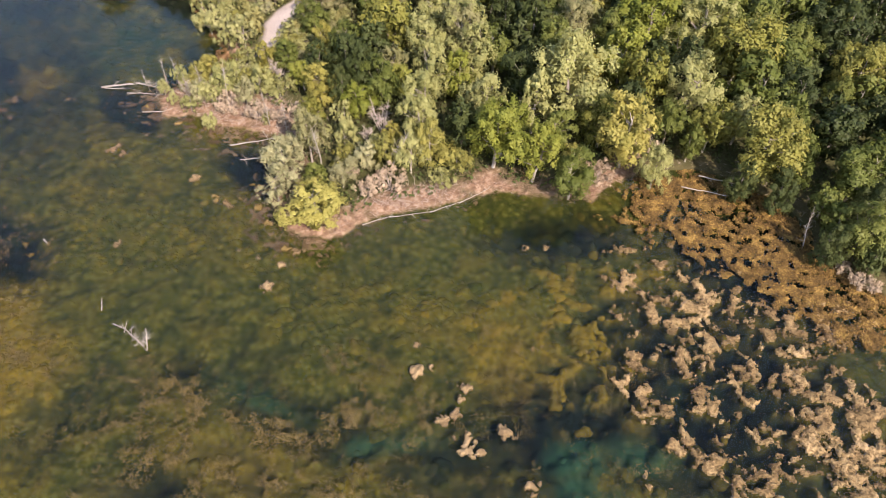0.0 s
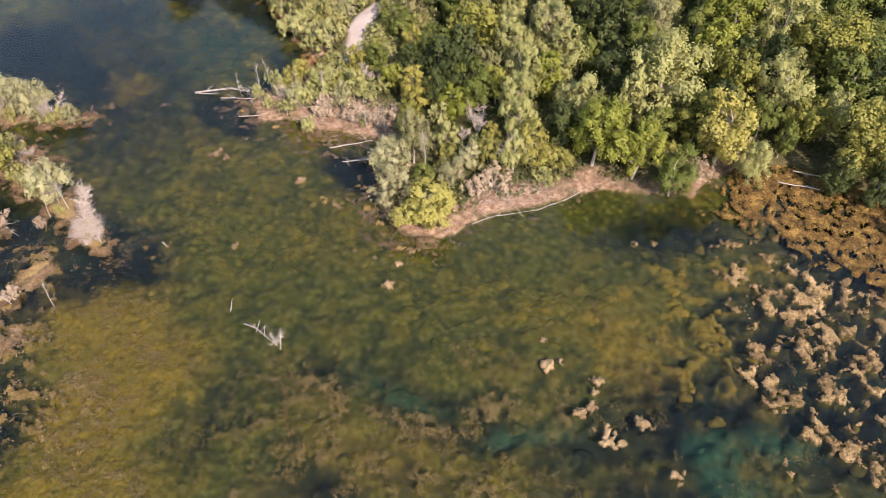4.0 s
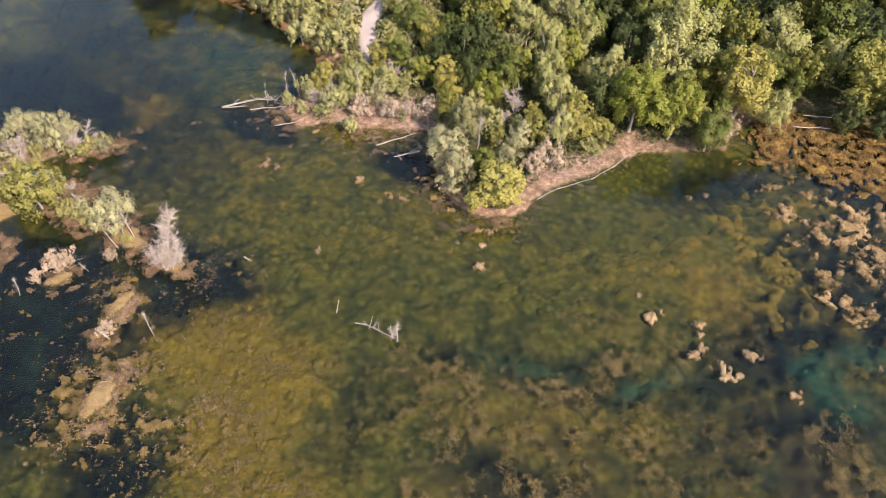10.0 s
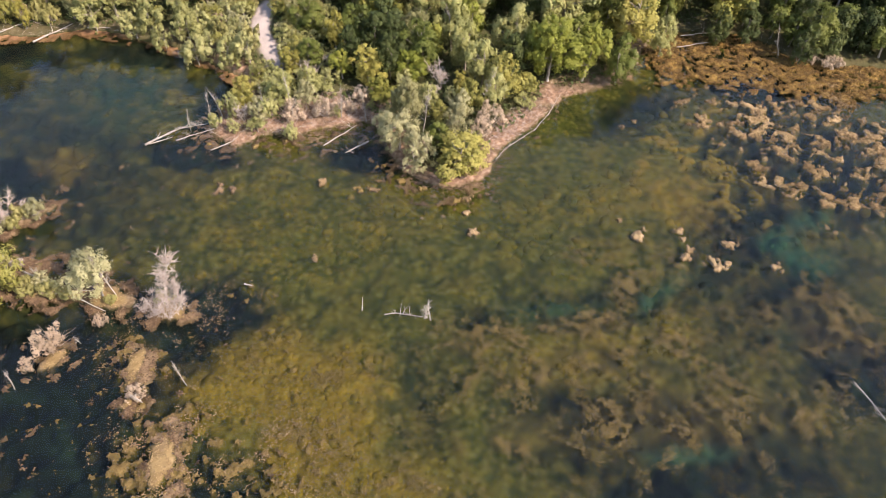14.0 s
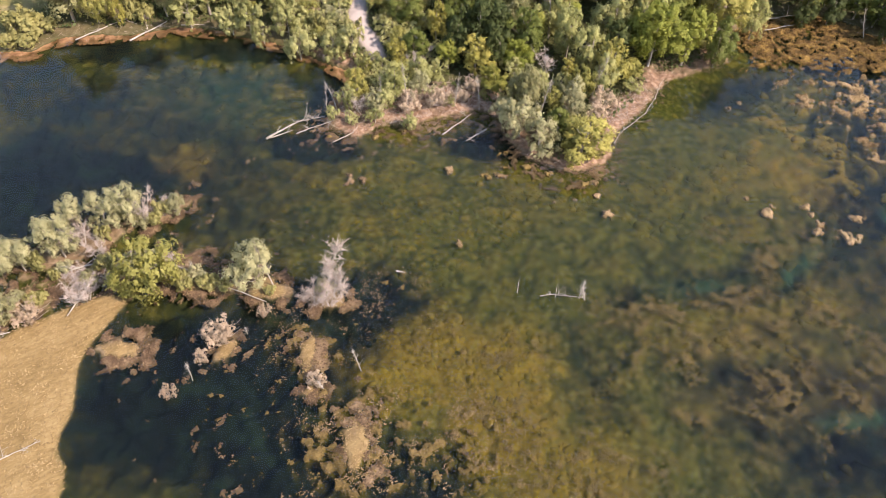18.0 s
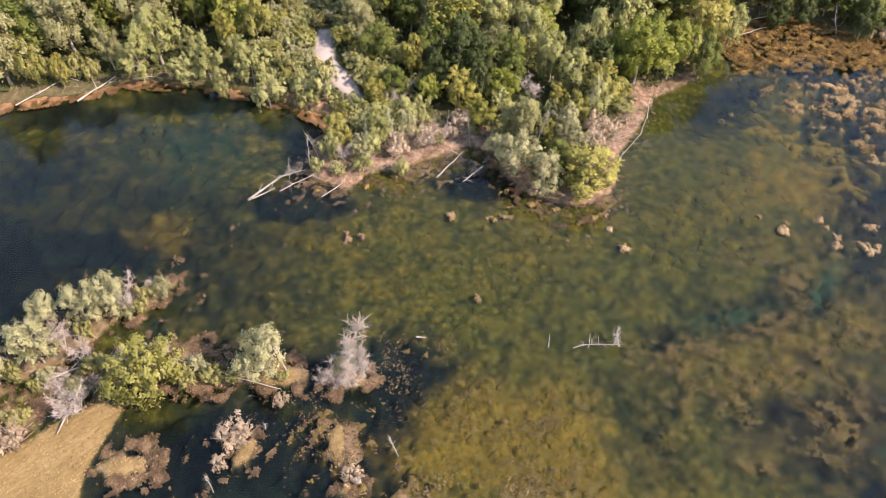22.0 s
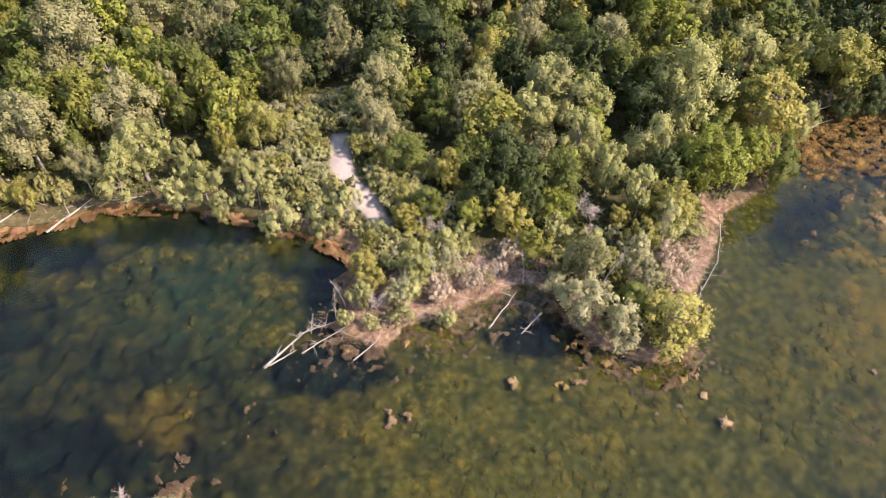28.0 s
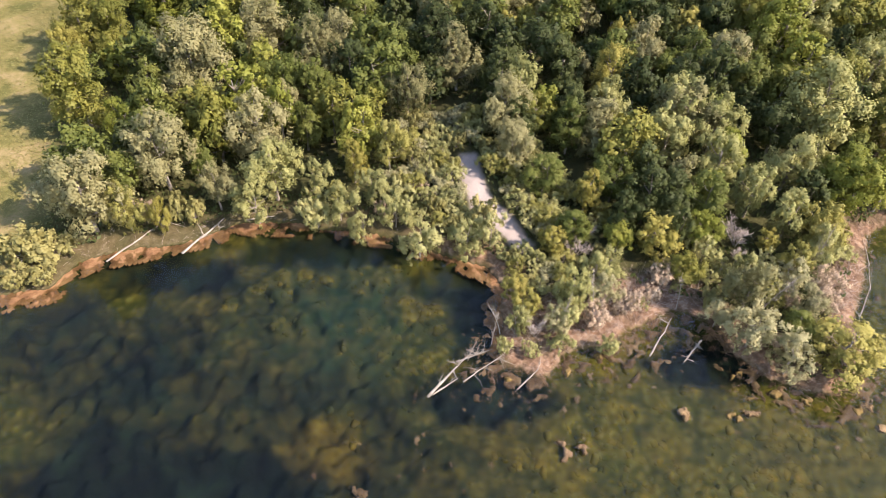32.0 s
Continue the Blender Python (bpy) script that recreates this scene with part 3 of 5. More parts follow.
def mesh_from(name, verts, faces, material, smooth=False):
    me = bpy.data.meshes.new(name)
    verts, faces = np.asarray(verts, np.float32), np.asarray(faces, np.int32)
    n = faces.shape[1]
    me.vertices.add(len(verts))
    me.vertices.foreach_set("co", verts.ravel())
    me.loops.add(faces.size)
    me.loops.foreach_set("vertex_index", faces.ravel())
    me.polygons.add(len(faces))
    me.polygons.foreach_set("loop_start", np.arange(0, faces.size, n, dtype=np.int32))
    me.polygons.foreach_set("use_smooth", np.full(len(faces), smooth))
    me.update(calc_edges=True)
    me.materials.append(material)
    return me


def grid_faces(nx, ny):
    i, j = np.meshgrid(np.arange(nx - 1), np.arange(ny - 1), indexing="ij")
    a = (i * ny + j).ravel()
    return np.stack([a, a + ny, a + ny + 1, a + 1], -1)


gx, gy = steps(-70, 46, 0.3, 3500), steps(8, 96, 0.3, 3500)
X, Y = np.meshgrid(gx, gy, indexing="ij")
gz, gbed, gland, gd = terrain(X, Y)
ground_mesh = mesh_from("ground", np.stack([X, Y, gz], -1).reshape(-1, 3), grid_faces(len(gx), len(gy)), GROUND, True)
for key, values in (("bed", gbed), ("land", gland)):
    layer = ground_mesh.attributes.new(key, "FLOAT_COLOR", "POINT")
    layer.data.foreach_set("color", values.reshape(-1).astype(np.float32))
layer = ground_mesh.attributes.new("straw", "FLOAT", "POINT")
layer.data.foreach_set("value", straw_cover(X, Y).ravel().astype(np.float32))
tagged(new("ground", ground_mesh), "lake bed with green and golden algae rising to wooded banks", "ground", kind="structure")
water = mesh_from("water", [(-3500, -3500, 0), (3500, -3500, 0), (3500, 3500, 0), (-3500, 3500, 0)], [(0, 1, 2, 3)], WATER)
tagged(new("water", water), "clear shallow lake water reflecting a blue sky", "water", kind="structure")


def ground_at(x, y):
    """The ground's height, read off the sheet."""
    i, j = min(max(np.searchsorted(gx, x) - 1, 0), len(gx) - 2), min(max(np.searchsorted(gy, y) - 1, 0), len(gy) - 2)
    u, v = (x - gx[i]) / (gx[i + 1] - gx[i]), (y - gy[j]) / (gy[j + 1] - gy[j])
    return float((gz[i, j] * (1 - u) + gz[i + 1, j] * u) * (1 - v) + (gz[i, j + 1] * (1 - u) + gz[i + 1, j + 1] * u) * v)

# ---- trees and shrubs ----
def quads(pos, normal, size, aspect, rng):
    """Small pointed leaf blades at the places given."""
    n = len(pos)
    r = rng.normal(size=(n, 3))
    t = np.cross(normal, r)
    t /= np.linalg.norm(t, axis=1, keepdims=True) + 1e-9
    b = np.cross(normal, t)
    s = size * rng.uniform(0.65, 1.35, (n, 1))
    v = np.stack([pos - t * s, pos + b * s * aspect, pos + t * s, pos - b * s * aspect], 1).reshape(-1, 3)
    return v, np.arange(4 * n).reshape(-1, 4)


def tube(points, radii, sides=6):
    """A tapering limb along points."""
    points = np.asarray(points, float)
    verts, faces = [], []
    for k, (p, r) in enumerate(zip(points, radii)):
        way = points[min(k + 1, len(points) - 1)] - points[max(k - 1, 0)]
        way /= np.linalg.norm(way) + 1e-9
        side = np.cross(way, (0.31, 0.17, 0.93) if abs(way[2]) < 0.9 else (1, 0.2, 0))
        side /= np.linalg.norm(side) + 1e-9
        up = np.cross(way, side)
        for a in range(sides):
            c, s = math.cos(2 * math.pi * a / sides), math.sin(2 * math.pi * a / sides)
            verts.append(p + r * (c * side + s * up))
        if k:
            o = (k - 1) * sides
            faces += [(o + a, o + (a + 1) % sides, o + sides + (a + 1) % sides, o + sides + a) for a in range(sides)]
    return verts, faces


def join(pieces):
    verts, faces, at = [], [], 0
    for v, f in pieces:
        verts.append(np.asarray(v, float))
        faces.append(np.asarray(f, int) + at)
        at += len(v)
    return np.concatenate(verts), np.concatenate(faces)


def limb(start, way, length, radius, rng, bend=0.25, knots=4, sides=5, rise=0.0):
    p, way = np.array(start, float), np.array(way, float)
    way /= np.linalg.norm(way)
    pts, rad = [p.copy()], [radius]
    for k in range(knots):
        way = way + rng.normal(0, bend / 2, 3) + np.array([0, 0, rise])
        way /= np.linalg.norm(way)
        p = p + way * length / knots
        pts.append(p.copy())
        rad.append(radius * (1 - 0.85 * (k + 1) / knots))
    return pts, rad


def blades(pos, normal, size, aspect, rng):
    """Small three-cornered leaf sprays at the places given."""
    n = len(pos)
    t = np.cross(normal, rng.normal(size=(n, 3)))
    t /= np.linalg.norm(t, axis=1, keepdims=True) + 1e-9
    b = np.cross(normal, t)
    s = size * rng.uniform(0.6, 1.4, (n, 1))
    v = np.stack([pos - t * s + b * s * aspect, pos - t * s - b * s * aspect, pos + t * s], 1).reshape(-1, 3)
    return v, np.arange(3 * n).reshape(-1, 3)


def crown_mesh(name, seed, radius, height, base, n_lobes, n_leaves, size, material, spread=0.8, lobe=(0.30, 0.46), tall=1.0, aspect=0.7, tufts=7, fluff=0.5):
    """Leaves in loose tufts over uneven boughs; the boughs are returned as aims for the limbs."""
    rng = np.random.default_rng(seed)
    mid, half = (base + height) / 2, (height - base) / 2
    skew = rng.normal(0, 0.12, 2) * radius
    lobes = []
    for k in range(n_lobes):
        a, u = rng.uniform(0, 2 * math.pi), rng.uniform(-0.8, 1.0)
        w = math.sqrt(max(0.0, 1 - u * u))
        far = rng.uniform(0.35, 1.0) * spread
        r = radius * rng.uniform(*lobe) * (1 - 0.3 * max(u, 0))
        lobes.append((math.cos(a) * w * radius * far + skew[0] * u, math.sin(a) * w * radius * far + skew[1] * u, mid + u * half * rng.uniform(0.6, 0.98), r))
    lobes = np.array(lobes)
    d = rng.normal(size=(n_lobes * tufts, 3)) + np.array([0, 0, 0.45])
    d /= np.linalg.norm(d, axis=1, keepdims=True)
    own = np.repeat(np.arange(n_lobes), tufts)
    stretch = np.array([1, 1, tall])
    tuft = lobes[own, :3] + d * lobes[own, 3:] * rng.uniform(0.7, 1.25, (len(own), 1)) * stretch
    tuft_r = lobes[own, 3] * rng.uniform(0.28, 0.62, len(own))
    which = rng.choice(len(own), n_leaves * 2, p=tuft_r ** 2 / np.sum(tuft_r ** 2))
    off = rng.normal(size=(len(which), 3))
    pos = tuft[which] + off * fluff * tuft_r[which, None] * np.array([1, 1, 0.5 + 0.6 * tall])
    hid = np.zeros(len(pos), bool)
    for x, y, z, r in lobes:
        hid |= np.linalg.norm((pos - (x, y, z)) / stretch, axis=1) < r * 0.66
    keep = ~hid & (pos[:, 2] > base * 0.5)
    pos, out = pos[keep][:n_leaves], (d[which] + 0.45 * off)[keep][:n_leaves]
    out /= np.linalg.norm(out, axis=1, keepdims=True)
    normal = out * 0.8 + rng.normal(0, 0.42, out.shape) + np.array([0, 0, 0.3])
    normal /= np.linalg.norm(normal, axis=1, keepdims=True)
    v, f = blades(pos, normal, size, aspect, rng)
    me = mesh_from(name, v, f, material, True)
    soft = out + 0.35 * rng.normal(0, 1, out.shape) * 0.5 + np.array([0, 0, 0.25])
    soft /= np.linalg.norm(soft, axis=1, keepdims=True)
    layer = me.attributes.new("custom_normal", "FLOAT_VECTOR", "POINT")
    layer.data.foreach_set("vector", np.repeat(soft, 3, 0).astype(np.float32).ravel())
    return me, lobes


def trunk_mesh(name, seed, height, base, radius, lobes, n_limbs, material):
    rng = np.random.default_rng(seed)
    lean = rng.normal(0, 0.05, 2)
    top = np.array([lean[0] * height, lean[1] * height, height * 0.8])
    stem = [top * k / 4 + np.append(rng.normal(0, 0.05, 2) * (k > 0), 0) for k in range(5)]
    stem[0] = np.array([0, 0, -0.35])
    pieces = [tube(stem, [radius * 1.35, radius, radius * 0.8, radius * 0.55, radius * 0.2], 7)]
    joints = []
    for k in range(min(n_limbs, len(lobes))):
        x, y, z, r = lobes[k]
        s = min(0.75, max(0.2, (z - 0.45 * math.hypot(x, y)) / height))
        a = top * s / 0.8 * 0.9
        b = np.array([x, y, z])
        m = (a + b) / 2 + rng.normal(0, 0.12, 3) + np.array([0, 0, -0.1])
        pieces.append(tube([a, m, b], [radius * 0.42, radius * 0.28, radius * 0.07], 5))
        joints.append(7 * min(3, max(1, round(4 * s / 0.8 * 0.9))))
    v, f = join(pieces)
    # each limb's foot is rooted in the stem's wood
    feet = [(q, 35 + 15 * k, 36 + 15 * k, q + 1) for k, q in enumerate(joints)]
    f = np.concatenate([f, np.array(feet, int)])
    return mesh_from(name, v, f, material, True)


KINDS = {
    # height, crown radius, crown base, boughs, leaves, leaf size, spread, bough radii, tallness, limbs
    "silver_willow": (7.5, 3.0, 0.8, 30, 7500, 0.126, 0.84, (0.22, 0.38), 1.2, 14),
    "pale_willow": (7.0, 2.7, 0.6, 30, 6700, 0.115, 0.86, (0.18, 0.34), 1.45, 14),
    "green_maple": (7.5, 2.7, 0.8, 26, 6700, 0.133, 0.80, (0.26, 0.42), 1.05, 12),
    "dark_alder": (7.5, 2.7, 0.6, 26, 6200, 0.141, 0.80, (0.26, 0.42), 1.1, 10),
    "yellow_maple": (7.0, 2.6, 0.6, 30, 7000, 0.118, 0.84, (0.20, 0.36), 1.25, 14),
    "olive_oak": (7.5, 3.0, 0.6, 30, 7500, 0.133, 0.82, (0.26, 0.40), 1.0, 12),
    "willow_bush": (4.0, 1.8, 0.1, 18, 6100, 0.0703, 1.0, (0.20, 0.36), 1.5, 12),
    "grey_willow": (4.0, 1.8, 0.1, 20, 5800, 0.0666, 0.92, (0.24, 0.40), 1.2, 12),
    "lime_bush": (4.0, 1.8, 0.1, 22, 6700, 0.0703, 0.94, (0.24, 0.38), 1.2, 12),
    "yellow_bush": (4.0, 1.8, 0.1, 24, 6700, 0.0703, 0.94, (0.24, 0.38), 1.1, 12),
    "lime_ash": (7.5, 2.8, 0.6, 30, 7000, 0.126, 0.84, (0.20, 0.36), 1.35, 12),
}
WORDS = {
    "silver_willow": "grey-green willow with a loose rounded crown in the bank wood",
    "pale_willow": "pale yellowish-green willow with feathery upright branches by the lake",
    "green_maple": "mid-green broadleaf tree with a dense lobed crown",
    "dark_alder": "dark green alder with a dense shaded crown",
    "yellow_maple": "yellow-green tree turning to autumn colour at the lakeside",
    "olive_oak": "olive-green oak with a broad rounded crown",
    "lime_ash": "fresh lime-green ash with a loose crown",
    "willow_bush": "pale grey-green willow bush with straggling stems",
    "grey_willow": "grey-green willow bush with bare twig ends on an islet",
    "yellow_bush": "rounded yellow-green willow bush on the spit",
    "lime_bush": "yellowish-green bush on a small islet",
    "dead_birch": "bare pinkish-grey dead tree with dense fine twigs on an islet",
    "grey_shrub": "dry grey-brown shrub with fine twigs at the water's edge",
    "shrub": "low ochre-green bush on the bank",
    "bare_shrub": "leafless shrub of pale purplish-grey twigs",
    "dead_tree": "dead bleached tree with bare branches standing in shallow water",
}
GROUPS = {"silver_willow": "willows of the bank wood", "pale_willow": "pale willows by the lake"}
FORMS = {}


def tree_form(kind, variant):
    """One tree of a kind, kept as the pattern of its copies: trunk with limbs, and crown."""
    h, r, base, n_lobes, n_leaves, size, spread, lobe, tall, limbs = KINDS[kind]
    seed = sum(map(ord, kind)) * 7 + variant * 101
    if variant > 9:
        n_leaves, size = int(n_leaves * 0.29), size * 1.7
    elif variant < 5 and h > 5:
        n_leaves, size = int(n_leaves * 1.3), size * 0.82
    elif variant > 4:
        n_leaves, size = int(n_leaves * 0.5), size * 1.35
    crown, lobes = crown_mesh("crown", seed, r, h, base, n_lobes, n_leaves, size, LEAF[kind], spread=spread, lobe=lobe, tall=tall)
    trunk = trunk_mesh("trunk", seed + 1, h, base, 0.15 if h > 5 else 0.07, lobes, limbs, BARK)
    return h, r, [("trunk", trunk), ("crown", crown)]


def shrub_form(kind, variant):
    seed = sum(map(ord, kind)) * 5 + variant * 57
    rng = np.random.default_rng(seed)
    if kind == "shrub":
        h, r = 1.6, 1.5
        crown, lobes = crown_mesh("crown", seed, r, h, 0.0, 22, 2600, 0.10, LEAF[kind], spread=0.9, lobe=(0.2, 0.34))
    else:
        h, r = 2.0, 1.3
        crown, lobes = crown_mesh("crown", seed, r, h, 0.1, 30, 2200, 0.085, LEAF[kind], spread=0.95, lobe=(0.14, 0.26), tall=1.5, aspect=0.35)
    pieces = []
    for k in range(26):
        a, out = rng.uniform(0, 6.28), rng.uniform(0.2, 0.9)
        pieces.append(tube(*limb((0, 0, -0.2), (math.cos(a) * out, math.sin(a) * out, 1), h * rng.uniform(0.8, 1.15), 0.03, rng, 0.3, 4, 4), 4))
    v, f = join(pieces)
    return h, r, [("bush_frame", mesh_from("bush_frame", v, f, TWIG)), ("crown", crown)]


def bare_form(kind, variant):
    """Leafless: stems, boughs and fine twigs."""
    rng = np.random.default_rng(900 + variant * 31 + len(kind))
    dead, birch = kind != "bare_shrub", kind == "dead_birch"
    h, r = (5.0, 1.3) if dead else (4.0, 1.5)
    stems, twigs = [], []
    for k in range(1 if dead else 5):
        a, out = rng.uniform(0, 6.28), 0.08 if dead else rng.uniform(0.05, 0.5)
        pts, rad = limb((0, 0, -0.4), (math.cos(a) * out, math.sin(a) * out, 1), h * (1.0 if dead else rng.uniform(0.6, 1.0)) + 0.4, 0.11 if dead else 0.06, rng, 0.16, 7)
        stems.append(tube(pts, rad, 6))
        for j in range(34 if birch else 17 if dead else 11):
            s = rng.uniform(0.3, 0.97)
            i = int(s * 6)
            p = pts[i] + (pts[i + 1] - pts[i]) * (s * 6 - i)
            b = rng.uniform(0, 6.28)
            bough, brad = limb(p, (math.cos(b), math.sin(b), rng.uniform(0.3, 1.1)), h * (rng.uniform(0.08, 0.2) if birch else rng.uniform(0.12, 0.32)) * (rng.uniform(0.5, 1.15) if birch else 1.25 - s), 0.035 if dead else 0.024, rng, 0.35, 4)
            (stems if dead else twigs).append(tube(bough, np.maximum(brad, 0.010), 4))
            for q in bough[1:]:
                for _ in range(4 if birch else 1 if dead else 2):
                    c = rng.uniform(0, 6.28)
                    t, tr = limb(q, (math.cos(c), math.sin(c), rng.uniform(0.1, 1.2)), h * rng.uniform(0.06, 0.14), 0.014, rng, 0.4, 2)
                    twigs.append(tube(t, np.maximum(tr, 0.008), 3))
    made = []
    for key, pieces in (("trunk" if dead else "bush_frame", stems), ("twig_crown", twigs)):
        v, f = join([(v, f) for v, f in pieces])
        made.append((key, mesh_from(key, v, f, DEADWOOD if key != "twig_crown" or (dead and not birch) else TWIG)))
    return h, r, made


def plant(kind, x, y, radius, height, turn=None, tilt=0.0, category="", label="", light=0):
    """A tree or shrub of a kind with its crown's radius and its height, standing at (x, y)."""
    variant = PICK.randrange(5) + (5 * light if kind in KINDS else 0)
    key = (kind, variant)
    if key not in FORMS:
        form = tree_form if kind in KINDS else bare_form if kind in ("bare_shrub", "dead_tree", "dead_birch") else shrub_form
        FORMS[key] = form(kind, variant)
    h, r, parts = FORMS[key]
    thing = new(kind)
    for name, me in parts:
        ob = new(name, me)
        ob.parent = thing
    sw, sh = radius / r, height / h
    turn = PICK.uniform(0, 360) if turn is None else turn
    thing.matrix_basis = Matrix.Translation((x, y, max(ground_at(x, y), -0.3))) @ pose(0, 0, 0, tilt, 0, 0) @ pose(0, 0, 0, 0, 0, turn) @ Matrix.Diagonal((sw, sw * PICK.uniform(0.92, 1.08), sh, 1))
    PLANTED.append((x, y, radius))
    shrubby = kind in ("grey_shrub", "shrub", "bare_shrub", "willow_bush", "grey_willow", "lime_bush", "yellow_bush")
    return tagged(thing, label or WORDS[kind], category or ("shrub" if shrubby else "tree"), kind.replace("_", " ") + " plants")


PICK = random.Random(4)
PLANTED = []
plant("olive_oak", -31.6, 119.9, 2.9, 7.4)
plant("olive_oak", -29.6, 118.3, 2.6, 6.9)
plant("olive_oak", -37.6, 107.1, 3.7, 8.7)
plant("yellow_maple", -34.7, 116.8, 1.9, 5.6)
plant("olive_oak", -31.0, 114.6, 1.8, 5.4)
plant("lime_ash", -23.5, 115.3, 3.0, 7.5)
plant("lime_ash", -19.0, 109.7, 3.6, 8.5)
plant("silver_willow", -26.9, 103.8, 3.9, 9.0)
plant("silver_willow", -18.3, 104.6, 3.2, 7.9)
plant("silver_willow", -16.5, 98.1, 2.8, 7.2)
plant("lime_ash", -36.6, 100.7, 2.0, 5.8)
plant("silver_willow", -36.4, 93.8, 3.2, 7.9)
plant("silver_willow", -43.7, 93.3, 3.3, 8.1)
plant("silver_willow", -28.1, 91.2, 3.0, 7.5)
plant("pale_willow", -27.9, 100.0, 1.9, 4.1)
plant("green_maple", -31.7, 104.8, 2.1, 5.9)
plant("pale_willow", -29.9, 86.5, 2.6, 6.8)
plant("willow_bush", -27.0, 84.8, 1.6, 3.6)
plant("willow_bush", -32.7, 85.4, 2.0, 4.2)
plant("silver_willow", -34.3, 88.8, 1.6, 5.1)
plant("green_maple", -33.5, 93.4, 1.5, 5.0)
plant("lime_bush", -41.4, 91.5, 1.5, 5.0)
plant("yellow_maple", -39.5, 89.6, 1.0, 4.1)
plant("yellow_maple", -23.6, 83.3, 1.3, 4.6)
plant("willow_bush", -24.0, 80.2, 1.6, 3.5)
plant("willow_bush", -27.3, 80.7, 1.8, 4.0)
plant("willow_bush", -29.2, 81.5, 1.6, 3.5)
plant("lime_bush", -20.3, 82.2, 1.8, 5.4)
plant("willow_bush", -27.0, 78.1, 1.3, 2.9)
plant("willow_bush", -24.4, 76.7, 1.6, 3.5)
plant("willow_bush", -24.8, 73.1, 1.8, 3.8)
plant("bare_shrub", -18.4, 91.4, 1.5, 3.9)
plant("green_maple", -23.9, 90.1, 1.7, 5.3)
plant("green_maple", -21.7, 96.7, 2.4, 6.5)
plant("green_maple", -19.6, 94.1, 2.1, 6.0)
plant("dark_alder", -15.5, 93.8, 2.5, 6.6)
plant("silver_willow", -12.5, 99.6, 2.6, 6.8)
plant("green_maple", -8.5, 100.7, 2.7, 7.0)
plant("dark_alder", -13.1, 104.7, 2.7, 6.9)
plant("silver_willow", -13.5, 87.5, 2.1, 6.0)
plant("green_maple", -11.2, 92.7, 2.5, 6.7)
plant("dark_alder", -5.6, 92.8, 2.9, 7.4)
plant("silver_willow", -6.2, 87.9, 2.6, 6.9)
plant("dark_alder", -5.3, 82.7, 2.1, 6.0)
plant("silver_willow", -9.6, 78.2, 2.6, 6.6)
plant("silver_willow", -12.2, 74.4, 2.0, 5.2)
plant("green_maple", -12.6, 70.4, 1.9, 4.6)
plant("dark_alder", -9.0, 76.6, 1.7, 5.3)
plant("dark_alder", 0.1, 90.8, 3.0, 7.5)
plant("dark_alder", 1.7, 84.4, 2.9, 7.3)
plant("dark_alder", 0.9, 80.0, 2.5, 6.6)
plant("dark_alder", -3.7, 75.1, 1.8, 5.4)
plant("silver_willow", -4.8, 71.1, 2.3, 6.2)
plant("green_maple", -6.1, 73.1, 2.0, 5.8)
plant("yellow_maple", 12.3, 80.4, 1.6, 5.2)
plant("yellow_maple", 3.9, 76.0, 2.4, 6.4)
plant("pale_willow", -0.1, 72.9, 2.1, 5.9)
plant("silver_willow", 10.0, 75.5, 1.9, 5.7)
plant("green_maple", 10.3, 72.9, 2.0, 5.9)
plant("pale_willow", 3.7, 67.8, 2.9, 7.4)
plant("pale_willow", -0.6, 66.0, 2.5, 6.7)
plant("pale_willow", 4.3, 63.9, 2.6, 6.8)
plant("pale_willow", 0.0, 60.7, 2.3, 6.3)
plant("green_maple", 12.6, 71.7, 2.6, 6.7)
plant("green_maple", 13.2, 65.4, 2.6, 6.8)
plant("lime_ash", 23.0, 67.5, 3.9, 9.1)
plant("olive_oak", 30.9, 63.6, 4.0, 9.2)
plant("pale_willow", 13.4, 57.8, 4.0, 9.2)
plant("pale_willow", 5.1, 56.4, 2.2, 6.1)
plant("dark_alder", 9.1, 60.1, 2.3, 6.3)
plant("lime_ash", 6.0, 50.9, 2.9, 7.3)
plant("olive_oak", 16.1, 54.1, 2.3, 6.4)
plant("pale_willow", -0.7, 56.8, 2.1, 5.9)
plant("pale_willow", -0.9, 53.2, 2.0, 5.6)
plant("yellow_maple", -11.2, 66.7, 1.4, 4.8)
plant("green_maple", -8.3, 66.1, 1.9, 5.6)
plant("dark_alder", -8.4, 62.5, 2.1, 5.9)
plant("dark_alder", -7.2, 61.3, 1.8, 5.5)
plant("dark_alder", -11.2, 62.7, 1.5, 5.0)
plant("green_maple", -4.8, 59.2, 2.1, 5.9)
plant("yellow_maple", -10.9, 59.7, 2.0, 4.3)
plant("lime_ash", -12.8, 61.9, 1.4, 3.2)
plant("lime_ash", -6.9, 57.8, 1.8, 3.9)
plant("dark_alder", -8.7, 59.0, 1.3, 4.5)
plant("bare_shrub", -4.5, 55.3, 1.5, 4.0)
plant("yellow_maple", -3.4, 53.4, 1.1, 2.6)
plant("yellow_bush", 0.2, 50.6, 1.9, 5.0)
plant("pale_willow", -1.6, 49.8, 1.5, 4.6)
plant("green_maple", -14.9, 65.1, 1.5, 3.4)
plant("yellow_maple", -17.1, 65.4, 1.4, 3.2)
plant("willow_bush", -22.1, 70.5, 1.4, 3.2)
plant("lime_bush", -15.2, 67.8, 1.1, 2.6)
plant("willow_bush", -20.2, 69.4, 1.5, 3.4)
plant("bare_shrub", -15.7, 63.9, 1.3, 3.3)
plant("willow_bush", -17.1, 60.9, 1.4, 3.1)
